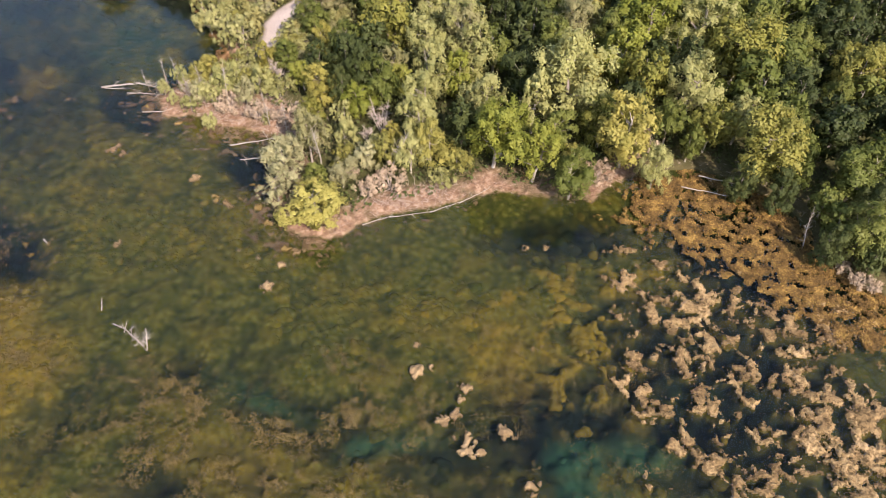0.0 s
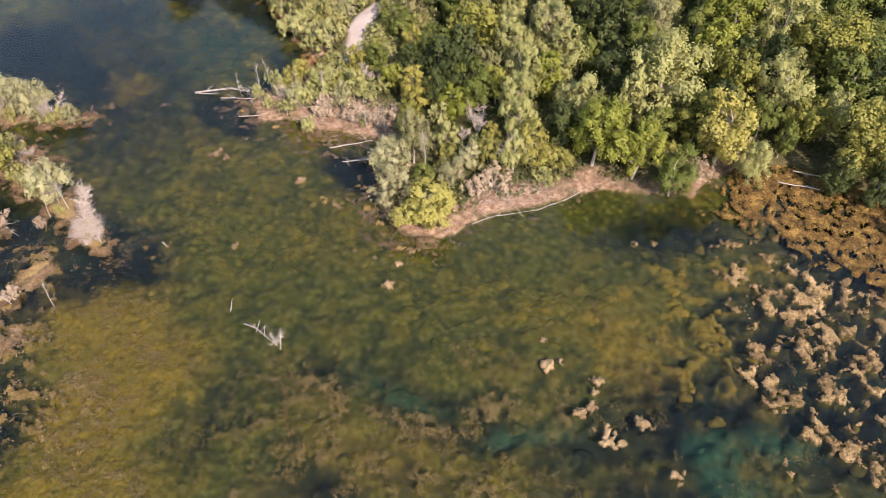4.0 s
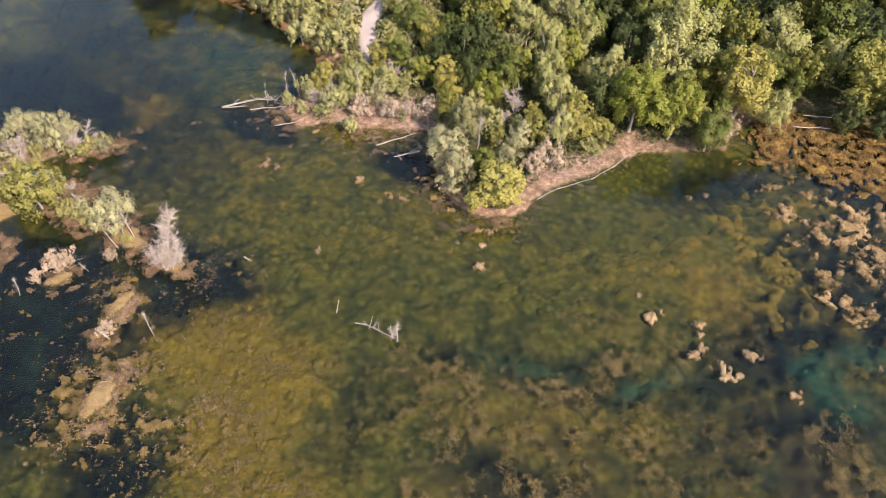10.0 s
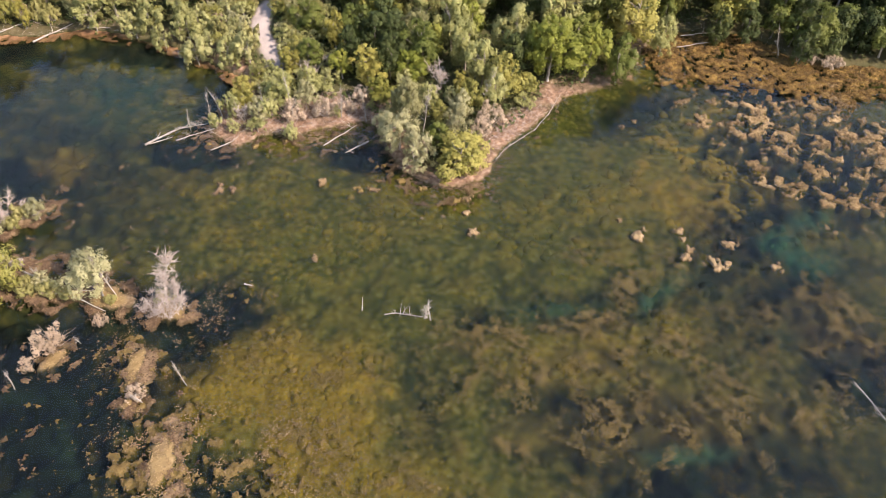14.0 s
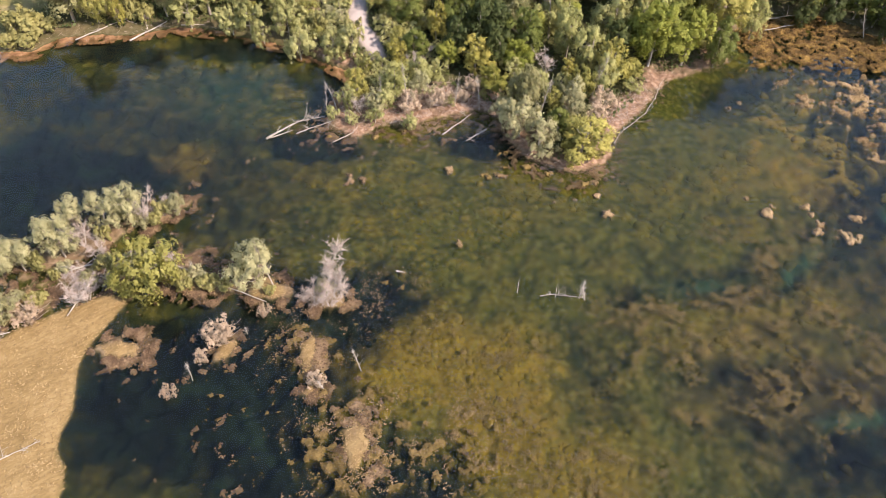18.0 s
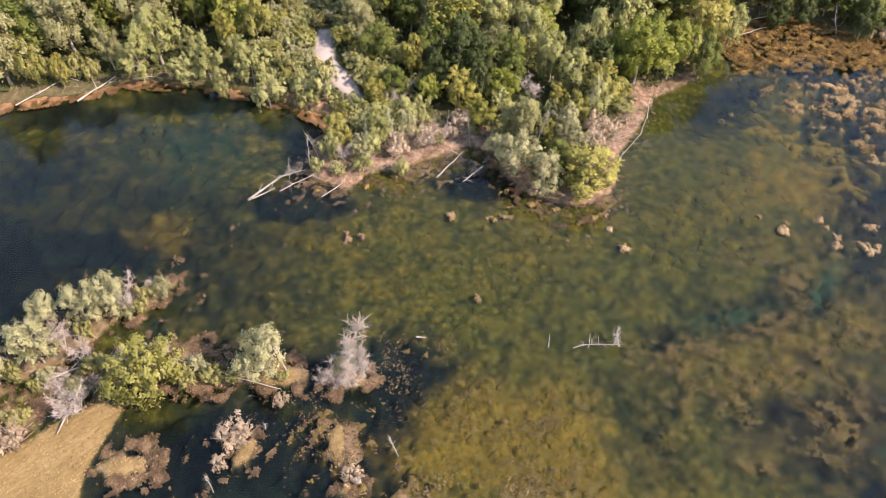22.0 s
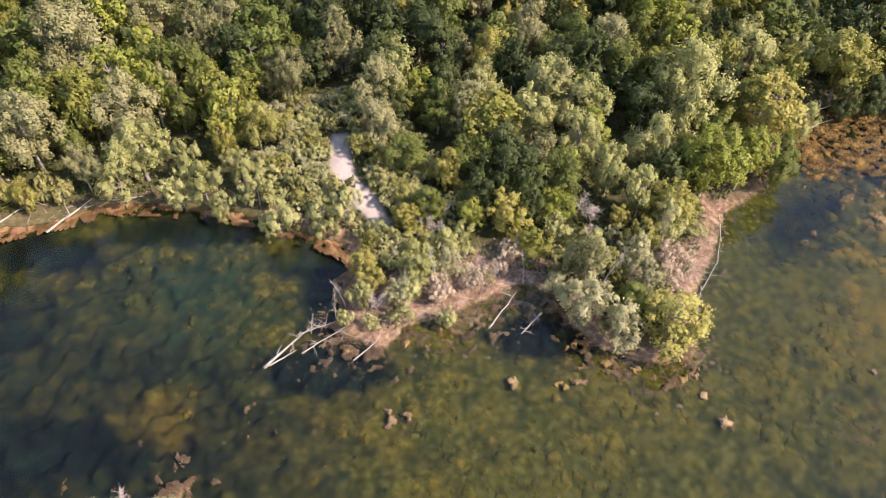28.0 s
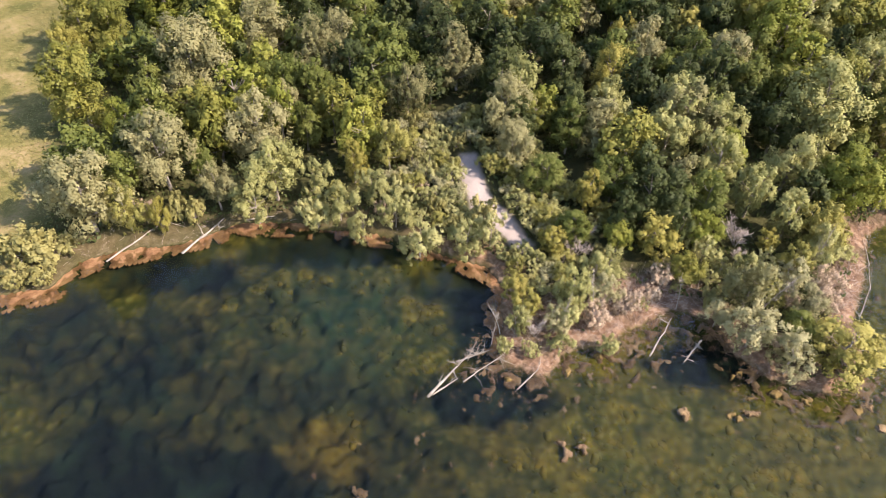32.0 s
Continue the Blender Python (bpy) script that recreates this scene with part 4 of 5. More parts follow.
plant("pale_willow", -20.2, 60.8, 1.6, 4.2)
plant("grey_willow", -18.2, 59.2, 1.3, 3.4)
plant("grey_willow", -22.9, 59.9, 1.1, 2.8)
plant("willow_bush", -25.2, 61.9, 1.1, 2.8)
plant("yellow_maple", -22.8, 64.3, 1.1, 2.7)
plant("yellow_bush", -23.4, 62.4, 1.2, 2.8)
plant("willow_bush", -21.8, 60.0, 1.3, 3.0)
plant("bare_shrub", -24.3, 60.8, 1.0, 2.6)
plant("willow_bush", -27.0, 61.3, 0.7, 1.8)
plant("willow_bush", -21.2, 56.2, 0.9, 2.2)
plant("olive_oak", -11.3, 56.2, 1.4, 3.1)
plant("willow_bush", -7.9, 52.7, 1.3, 2.9)
plant("grey_willow", -5.6, 50.2, 1.4, 3.1)
plant("lime_bush", -3.8, 50.8, 1.4, 3.6)
plant("green_maple", -9.9, 47.2, 1.3, 2.8)
plant("grey_willow", -7.6, 47.6, 1.5, 3.2)
plant("silver_willow", -10.8, 51.2, 1.9, 6.2)
plant("grey_willow", -12.9, 52.0, 1.2, 3.0)
plant("grey_willow", -13.0, 49.2, 2.1, 4.6)
plant("grey_willow", -13.0, 46.0, 1.7, 3.6)
plant("yellow_bush", -9.6, 43.9, 2.9, 4.0)
plant("grey_shrub", -3.4, 47.9, 1.5, 2.2)
plant("grey_shrub", -5.4, 46.8, 1.2, 1.8)
plant("shrub", -49.2, 94.2, 2.2, 2.4)
plant("shrub", -47.2, 93.1, 1.8, 1.9)
plant("shrub", -51.0, 92.2, 1.4, 1.6)
plant("shrub", -49.3, 91.1, 1.4, 1.5)
plant("grey_shrub", -19.9, 58.6, 1.4, 2.1)
plant("grey_shrub", -16.9, 57.6, 1.3, 1.9)
plant("silver_willow", 3.2, 66.2, 2.8, 7.2)
plant("dark_alder", 8.1, 69.7, 2.6, 6.8)
plant("silver_willow", 15.0, 69.4, 2.6, 6.8)
plant("green_maple", 18.8, 68.0, 2.2, 6.2)
plant("olive_oak", 24.0, 72.3, 3.0, 7.5)
plant("pale_willow", 28.4, 67.9, 3.8, 8.9)
plant("pale_willow", 25.4, 64.9, 2.5, 6.6)
plant("pale_willow", 25.3, 58.3, 2.9, 7.4)
plant("green_maple", 22.6, 54.6, 1.7, 5.3)
plant("yellow_maple", 17.8, 51.6, 3.3, 7.9)
plant("pale_willow", 20.4, 49.0, 1.7, 5.3)
plant("lime_ash", 6.7, 52.5, 2.3, 6.3)
plant("lime_ash", 9.5, 49.3, 2.4, 6.5)
plant("green_maple", 12.7, 47.4, 2.0, 5.8)
plant("green_maple", 38.0, 66.1, 2.5, 6.7)
plant("dark_alder", 44.2, 69.7, 3.3, 7.9)
# dark leaves stand in for shade here and on the alder at (30.8, 46.2)
plant("dark_alder", 35.1, 58.3, 2.4, 6.4)
plant("pale_willow", 29.4, 55.0, 2.0, 5.8)
plant("olive_oak", 30.5, 49.9, 3.5, 8.3)
plant("green_maple", 40.3, 59.2, 1.5, 5.0)
plant("green_maple", 37.7, 47.4, 2.6, 6.9)
plant("green_maple", 35.7, 40.7, 2.0, 5.8)
plant("dark_alder", 41.9, 69.2, 2.6, 6.8)
plant("olive_oak", 43.3, 62.5, 2.8, 7.1)
plant("dark_alder", 30.8, 46.2, 1.5, 4.9)
plant("dark_alder", 39.0, 54.1, 1.7, 5.3)
plant("dark_alder", 27.9, 47.6, 1.5, 4.9)
plant("dark_alder", 38.1, 44.5, 1.6, 5.0)
plant("dark_alder", 33.0, 39.9, 1.4, 4.7)
plant("grey_shrub", 15.6, 49.5, 1.4, 2.1)
plant("grey_willow", -48.3, 58.4, 1.7, 4.4)
plant("grey_willow", -50.1, 58.4, 1.5, 3.7)
plant("bare_shrub", -47.0, 58.4, 1.3, 3.5)
plant("grey_willow", -52.5, 60.4, 1.5, 3.8)
plant("grey_willow", -54.1, 57.2, 1.9, 4.7)
plant("bare_shrub", -52.5, 57.6, 1.2, 3.1)
plant("grey_willow", -58.6, 58.5, 1.7, 4.4)
plant("grey_willow", -57.2, 57.6, 1.5, 3.8)
plant("lime_bush", -49.2, 50.2, 2.4, 6.1)
plant("bare_shrub", -53.9, 51.8, 1.4, 3.6)
plant("grey_willow", -59.8, 53.0, 1.4, 3.6)
plant("grey_shrub", -58.1, 52.3, 1.4, 2.0)
plant("bare_shrub", -61.9, 51.0, 1.5, 3.8)
plant("grey_willow", -42.0, 45.5, 1.9, 4.8)
plant("grey_shrub", -46.5, 42.8, 1.4, 2.1)
plant("grey_willow", -44.5, 57.0, 1.0, 2.4)
plant("bare_shrub", -51.8, 55.5, 1.2, 3.0)
plant("grey_willow", -59.5, 61.9, 1.0, 2.5)
plant("grey_shrub", -42.8, 43.0, 0.6, 1.2)
plant("grey_shrub", -42.3, 35.2, 0.8, 1.2)
plant("grey_shrub", -48.4, 41.7, 0.6, 1.2)
plant("grey_shrub", -51.4, 40.1, 0.6, 1.2)

# low growth on the spit and along the bank
LOW = random.Random(21)
tries = [(LOW.uniform(-50, 22), LOW.uniform(40, 94)) for _ in range(3000)]
lx, ly = np.array(tries).T
ld, ls, lb = inside(SHORE, lx, ly), np.clip(inside(PATH, lx, ly) / 0.9 + 1, 0, 1), zones(BRUSHY, lx, ly)
for (x, y), d, sandy, brushy in zip(tries, ld, ls, lb):
    spit = x < -2 and y < 66
    if d < (0.5 if spit else 1.7) or d > (9 if spit else 4.5) or sandy > 0.3:
        continue
    r = LOW.uniform(0.5, 1.0) if d < 2 else LOW.uniform(0.7, 1.4)
    if any((x - a) ** 2 + (y - b) ** 2 < (0.62 * (r + c)) ** 2 for a, b, c in PLANTED):
        continue
    if brushy > 0.35 and LOW.random() < 0.45:
        continue
    kind = LOW.choice(["grey_shrub", "bare_shrub", "willow_bush"] if brushy > 0.35 else ["grey_shrub", "willow_bush", "bare_shrub", "willow_bush", "shrub", "lime_bush"] if spit else ["willow_bush", "shrub", "grey_shrub", "lime_bush"])
    plant(kind, round(x, 1), round(y, 1), r, r * LOW.uniform(1.5, 2.2), light=1)

# low bushes crowding the sandy path
tries = [(LOW.uniform(-30, -8), LOW.uniform(64, 88)) for _ in range(1600)]
lx, ly = np.array(tries).T
ld, lp = inside(SHORE, lx, ly), inside(PATH, lx, ly)
for (x, y), d, off in zip(tries, ld, lp):
    r = LOW.uniform(0.7, 1.2)
    if d < 1.2 or off > -0.6 * r - 0.1 or off < -7 or any((x - a) ** 2 + (y - b) ** 2 < (0.5 * (r + c)) ** 2 for a, b, c in PLANTED):
        continue
    plant(LOW.choice(["willow_bush", "willow_bush", "lime_bush", "shrub", "grey_willow"]), round(x, 1), round(y, 1), r, r * LOW.uniform(1.3, 1.9), light=1)

# dry growth on the islets
tries = [(LOW.uniform(-64, -36), LOW.uniform(40, 62)) for _ in range(900)]
lx, ly = np.array(tries).T
li = zones(ISLETS[:6] + ISLETS[7:9], lx, ly)
for (x, y), on in zip(tries, li):
    r = LOW.uniform(0.4, 0.9)
    if on < 0.6 or any((x - a) ** 2 + (y - b) ** 2 < (0.45 * (r + c)) ** 2 for a, b, c in PLANTED):
        continue
    plant(LOW.choice(["bare_shrub", "bare_shrub", "shrub", "grey_willow"]), round(x, 1), round(y, 1), r, r * LOW.uniform(1.4, 2.0))

# the rest of the wood, between the trees placed singly
FILL = random.Random(11)
MIX = ["dark_alder"] * 7 + ["green_maple"] * 6 + ["silver_willow"] * 2 + ["pale_willow"] * 2 + ["olive_oak"] * 3 + ["lime_ash"] * 2 + ["yellow_maple"]
cand = [(FILL.uniform(-46, 78), FILL.uniform(36, 150)) for _ in range(5200)]
cx, cy = np.array(cand).T
cd = inside(SHORE, cx, cy)
cm = zones(MEADOW, cx, cy)
cs, cb = np.clip(inside(PATH, cx, cy) / 1.2 + 1, 0, 1), zones(BRUSHY, cx, cy)
ch = np.max([inside(PATH, cx - 0.47 * k, cy + 0.88 * k) > -0.8 for k in (2, 3.5, 5, 6.5)], axis=0) * (cy < 78)
for (x, y), d, meadow, sandy, low, brushy in zip(cand, cd, cm, cs, ch, cb):
    if d < (3.0 if x < 19 else 0.7) or meadow > 0.22 or sandy > 0.15 or brushy > 0.3 or (x < -8 and y < 66) or x + y < -60 + 90:
        continue
    r = FILL.uniform(1.5, 2.9) * (0.6 if d < 2 else 0.8 if d < 6 else 1.0)
    if any((x - a) ** 2 + (y - b) ** 2 < (0.62 * (r + c)) ** 2 for a, b, c in PLANTED):
        continue
    if low > 0.1:
        plant("willow_bush", round(x, 1), round(y, 1), min(r, 1.2), 1.9)
        continue
    # darker kinds past x 30: leaf colour stands in for that bank's shade
    kind = FILL.choice(MIX if x < 30 else MIX[4:13])
    plant(kind, round(x, 1), round(y, 1), r, min(9.5, 1.7 * r + 2.6 + FILL.uniform(-0.6, 1.0)) * (0.85 if r < 2 else 1), light=2 if y > 102 or x > 36 else 1)

# ---- undergrowth ----
def scatter(name, label, category, x, y, z, size, material, seed, flat=0.5, aspect=0.6):
    rng = np.random.default_rng(seed)
    n = rng.normal(0, 1, (len(x), 3)) * (1 - flat) + np.array([0, 0, 1.0]) * flat
    n /= np.linalg.norm(n, axis=1, keepdims=True)
    v, f = quads(np.stack([x, y, z], -1), n, size, aspect, rng)
    return tagged(new(name, mesh_from(name, v, f, material)), label, category, kind="stuff")


rng = np.random.default_rng(5)
ux, uy = rng.uniform(-48, 60, 96000), rng.uniform(28, 135, 96000)
uz, ubed, uland, ud = terrain(ux, uy)
keep = (ud > 1.2) & (uland[:, 2] < 0.4) & (uland[:, 3] < 0.3) & (fbm(ux, uy, 2.5, 31) > 0.42) & ~((ux < -8) & (uy < 66) & (fbm(ux, uy, 3.0, 35) < 0.5))
scatter("undergrowth", "dark green leafy undergrowth on the wood's floor", "undergrowth", ux[keep], uy[keep], uz[keep] + rng.uniform(0.05, 1.1, keep.sum()) * fbm(ux[keep], uy[keep], 2.0, 33), 0.2, FOREST_LEAF, 6, 0.4)
mx, my = rng.uniform(-60, -26, 30000), rng.uniform(92, 145, 30000)
mz, mbed, mland, md = terrain(mx, my)
keep = (md > 0.5) & (mland[:, 2] > 0.3)
scatter("meadow_grass", "short olive and straw-coloured meadow grass", "grass", mx[keep], my[keep], mz[keep] + 0.06, 0.12, GRASS_LEAF, 7, 0.85, 0.4)


# ---- floating mats and weed ----
def pieces_of(on):
    """Numbers the joined patches of a grid of yes and no."""
    mark = np.where(on, np.arange(on.size).reshape(on.shape) + 1, 0)
    while True:
        wide = mark.copy()
        wide[1:] = np.maximum(wide[1:], mark[:-1])
        wide[:-1] = np.maximum(wide[:-1], mark[1:])
        wide[:, 1:] = np.maximum(wide[:, 1:], mark[:, :-1])
        wide[:, :-1] = np.maximum(wide[:, :-1], mark[:, 1:])
        wide = np.where(on, wide, 0)
        flat = wide.ravel()
        flat = np.where(flat > 0, flat[np.maximum(flat - 1, 0)], 0)
        wide = flat.reshape(on.shape)
        if np.array_equal(wide, mark):
            return mark
        mark = wide


def mat_field(name, label, category, x0, x1, y0, y1, step, field, material, rise, rule, singles=0, single_name="", single_label=""):
    """Matted weed lying on the water wherever the field is above zero, thicker towards its middle; the largest patches are things of their own."""
    xs, ys = np.arange(x0, x1, step), np.arange(y0, y1, step)
    x, y = np.meshgrid(xs, ys, indexing="ij")
    v = field(x, y)
    if rule:
        d = terrain(x, y)[3]
        v = np.where(d < rule, v, -1.0)
    on = v > 0
    z = -0.03 + rise * np.clip(v, 0, 0.5) ** 0.6 * (0.1 + 0.9 * fbm(x, y, 0.5, 41, 3) + 0.9 * fbm(x, y, 0.22, 43, 2))
    z = np.where(on, z, -0.14)
    verts = np.stack([x, y, z], -1).reshape(-1, 3)
    f = grid_faces(len(xs), len(ys))
    f = f[on.ravel()[f].sum(1) >= 2]
    mark = pieces_of(on).ravel()
    owner = mark[f].max(1)
    ids, count = np.unique(owner, return_counts=True)
    big = ids[np.argsort(-count)][:singles]
    rest = f[~np.isin(owner, big)]
    for k in big:
        g = f[owner == k]
        used, g = np.unique(g, return_inverse=True)
        pts = verts[used]
        at = np.array([pts[:, 0].mean(), pts[:, 1].mean(), 0.0])
        ob = new(single_name, mesh_from(single_name, pts - at, g.reshape(-1, 4), material, True))
        ob.location = at
        tagged(ob, single_label, category, single_name.replace("_", " ") + " pieces")
    used, rest = np.unique(rest, return_inverse=True)
    return tagged(new(name, mesh_from(name, verts[used], rest.reshape(-1, 4), material, True)), label, category, kind="stuff")


mat_field("floating_algae", "tan clumps of matted algae floating on dark water", "algae", 8, 40, 16, 44, 0.12, right_mats, CLUMP, 0.26, 0, 260, "algae_clump", "tan curled clump of matted algae floating on dark water")
mat_field("floating_debris", "straw-brown floating plant debris round the islets", "debris", -50, -30, 20, 42, 0.15, left_mats, WEED, 0.10, 0, 120, "debris_mat", "straw-brown piece of floating plant debris")
mat_field("rusty_weed_mat", "orange-brown weed mat along the wooded bank", "weed", 12, 46, 28, 53, 0.15, rusty_mats, RUST, 0.13, 2.2, 30, "weed_mat", "orange-brown patch of weed by the wooded bank")


def tufts_on(name, label, category, x0, x1, y0, y1, count, field, size, material, seed, rise):
    """Loose sprigs lying on a mat and round its rim."""
    r = np.random.default_rng(seed)
    x, y = r.uniform(x0, x1, count), r.uniform(y0, y1, count)
    v = field(x, y)
    keep = v > -0.05
    x, y, v = x[keep], y[keep], v[keep]
    z = 0.01 + rise * np.clip(v, 0, 0.5) ** 0.6 * r.uniform(0.6, 1.1, len(x))
    return scatter(name, label, category, x, y, z, size, material, seed + 1, 0.6, 0.6)


tufts_on("algae_sprigs", "crumbled tan algae sprigs on the floating clumps", "algae", 8, 40, 16, 44, 90000, right_mats, 0.085, CLUMP, 81, 0.24)
tufts_on("debris_sprigs", "crumbled straw and leaf bits on the debris", "debris", -50, -30, 20, 42, 34000, left_mats, 0.075, WEED, 83, 0.1)
tufts_on("weed_sprigs", "crumbled rusty weed sprigs along the bank", "weed", 12, 46, 28, 53, 110000, rusty_mats, 0.085, RUST, 85, 0.12)
qx, qy = rng.uniform(-72, -34, 60000), rng.uniform(26, 62, 60000)
qs = straw_cover(qx, qy)
qz = terrain(qx, qy)[0]
keep = (qs > 0.3) & (qz > 0.0)
scatter("straw_litter", "dry straw-coloured reed litter on the flat and islets", "straw", qx[keep], qy[keep], qz[keep] + 0.03, 0.1, STRAW, 87, 0.75, 0.35)


def clump(x, y, radius, material=None, name="algae_clump", label="tan rounded clump of algae rising above the water", category="algae"):
    """One ragged cushion of matted weed, with its skirt under water."""
    k = CLUMPS.uniform(0, 500)
    xs = np.linspace(-1.9, 1.9, 34) * radius
    px, py = np.meshgrid(xs, xs, indexing="ij")
    r = np.hypot(px, py * CLUMPS.uniform(0.8, 1.3)) / radius
    v = 0.75 - r + 2.6 * (fbm(px + k, py, radius * 0.7, 61, 4) - 0.5)
    on = (v > 0) & (r < 1.8)
    z = np.where(on, -0.02 + 0.34 * radius * np.clip(v, 0, 0.9) ** 0.6 * (0.1 + 1.6 * fbm(px + k, py, 0.3, 63, 3)), -0.15)
    f = grid_faces(34, 34)
    f = f[on.ravel()[f].sum(1) >= 2]
    used, f = np.unique(f, return_inverse=True)
    ob = new(name, mesh_from(name, np.stack([px, py, z], -1).reshape(-1, 3)[used], f.reshape(-1, 4), material or TAN, True))
    ob.location = (x, y, 0.0)
    return tagged(ob, label, category, "algae clumps in the lake")


CLUMPS = random.Random(8)
clump(-12.7, 36.5, 0.6)
clump(-0.3, 29.1, 0.75)
clump(5.8, 24, 0.6)
clump(-25.8, 40.8, 0.35)
clump(-29.1, 52.7, 0.9, WRACK, "debris_clump", "brown mound of plant debris rising from the lake", "debris")
clump(3, 27.5, 0.5)
clump(2.2, 25.5, 0.5)
clump(3, 23.1, 0.75)
clump(7.3, 20.2, 0.5)
clump(2.6, 26.6, 0.35)
clump(1.3, 25, 0.4)
clump(-11.8, 40.8, 0.6, WEED, "debris_clump", "brown heap of plant debris at the waterline", "debris")
clump(-10.8, 40.2, 0.5)
clump(-11.9, 38.9, 0.35)
clump(-18.7, 46.6, 0.6, WEED, "debris_clump", "brown heap of plant debris at the waterline", "debris")
clump(-17.6, 45.9, 0.5)
clump(-21.4, 49.3, 0.6)
clump(-0.6, 31.2, 0.25)
clump(3.9, 22.5, 0.4)
clump(8.4, 41.2, 0.4)

# loose bits on the surface: leaf flecks and pondweed tips
fx, fy = rng.uniform(-66, 46, 60000), rng.uniform(6, 66, 60000)
fd = terrain(fx, fy)[3]
want = 0.10 + 0.9 * zones(GOLD[:6], fx, fy) + 0.9 * zones(MATS, fx, fy) + 0.5 * np.exp(-(np.abs(fd + 1.5) / 2.0) ** 2) * (fx < 8)
keep = (fd < -0.2) & (fbm(fx, fy, 2.0, 71) * want * 1.15 > rng.uniform(0.1, 1, len(fx)))
scatter("floating_leaves", "small tan leaves and bits floating on the water", "leaves", fx[keep], fy[keep], np.full(keep.sum(), 0.012), 0.036, TAN, 8, 0.93)
wx, wy = rng.uniform(-36, 18, 560000), rng.uniform(4, 36, 560000)
want = np.clip(zones(STUBBLE, wx, wy) + 0.4 * zones(GOLD, wx, wy) + 0.12 * (wx > -34) * (wy < 30), 0, 1)
keep = (fbm(wx, wy, 1.6, 73) - 0.36) * 3.6 * np.clip((fbm(wx, wy, 0.55, 74, 2) - 0.38) * 4.5, 0, 1.2) * want > rng.uniform(0, 1, len(wx))
scatter("pondweed_tips", "brown pondweed tips breaking the surface", "pondweed", wx[keep], wy[keep], rng.uniform(-0.06, 0.04, keep.sum()), 0.055, TIPS, 9, 0.7)

sx, sy = rng.uniform(-36, 10, 80000), rng.uniform(36, 64, 80000)
sd = terrain(sx, sy)[3]
want = np.exp(-np.clip(-sd, 0, None) / 2.2) * np.where(sx < -9, 1.0, 0.45) + 0.25 * np.exp(-np.clip(-sd, 0, None) / 6.0) * (sx < -9)
keep = (sd < 0.3) & ((fbm(sx, sy, 1.1, 77) - 0.5) * 3.0 * want > rng.uniform(0, 1, len(sx)))
scatter("shore_debris", "tan and brown plant debris drifting off the spit", "debris", sx[keep], sy[keep], rng.uniform(0.005, 0.03, keep.sum()), 0.07, WRACK, 18, 0.88, 0.5)

vx, vy = rng.uniform(-54, -30, 90000), rng.uniform(20, 50, 90000)
vw = np.maximum(zones(MATS[7:10], vx, vy), 0.35 * zones(DEEP_AND_REFLECTED2[10:11], vx, vy))
keep = (fbm(vx, vy, 0.9, 79) - 0.48) * 3.2 * vw > rng.uniform(0, 1, len(vx))
scatter("debris_flecks", "brown leaf and twig bits drifting round the islets", "debris", vx[keep], vy[keep], rng.uniform(0.004, 0.03, keep.sum()), 0.065, TAN, 19, 0.88, 0.55)


# ---- brushwood along the spit ----
def sticks(name, label, x, y, z, length, radius, material, seed, lift=0.25):
    r = np.random.default_rng(seed)
    n = len(x)
    a, e = r.uniform(0, 2 * math.pi, n), np.abs(r.normal(0, lift, n))
    way = np.stack([np.cos(a) * np.cos(e), np.sin(a) * np.cos(e), np.sin(e)], -1)
    half = (length * r.uniform(0.4, 1.6, n) / 2)[:, None]
    side = np.cross(way, (0.1, 0.2, 1.0))
    side /= np.linalg.norm(side, axis=1, keepdims=True)
    up = np.cross(side, way)
    mid = np.stack([x, y, z], -1) + way * half * 0.8
    thick = (radius * r.uniform(0.6, 1.5, n))[:, None]
    ring = [side * thick, -0.5 * side * thick + 0.87 * up * thick, -0.5 * side * thick - 0.87 * up * thick]
    v = np.stack([mid - way * half + q for q in ring] + [mid + way * half + q * 0.4 for q in ring], 1).reshape(-1, 3)
    o = np.arange(n)[:, None] * 6
    f = np.concatenate([o + np.array([[0, 1, 4, 3]]), o + np.array([[1, 2, 5, 4]]), o + np.array([[2, 0, 3, 5]])])
    return tagged(new(name, mesh_from(name, v, f, material)), label, "brushwood", kind="stuff")


bx, by = rng.uniform(-30, 20, 60000), rng.uniform(40, 64, 60000)
bz, _, bland, bd = terrain(bx, by)
edge = np.maximum(np.exp(-((bd - 1.0) / 1.3) ** 2), 1.2 * zones(BRUSHY, bx, by))
keep = (bd > -0.5) & (edge * (fbm(bx, by, 2.0, 75) + 0.25) > rng.uniform(0.15, 1.0, len(bx)))
sticks("brushwood", "reddish-brown dead brushwood heaped along the spit's shore", bx[keep], by[keep], np.maximum(bz[keep], 0.02), 0.55, 0.012, BRUSH, 12)
bx, by = rng.uniform(-60, 36, 40000), rng.uniform(36, 96, 40000)
bz, _, bland, bd = terrain(bx, by)
keep = (bd > 0.1) & (bd < 3) & (rng.uniform(0, 1, len(bx)) < 0.5)
sticks("fallen_twigs", "dry pinkish-grey twigs strewn over the banks", bx[keep], by[keep], np.maximum(bz[keep], 0.02), 0.5, 0.010, TWIG, 13)

tx, ty = rng.uniform(-28, 8, 60000), rng.uniform(40, 64, 60000)
tz, _, _, td = terrain(tx, ty)
keep = (td > 0.2) & (zones(BRUSHY, tx, ty) * 0.35 > rng.uniform(0, 1, len(tx)))
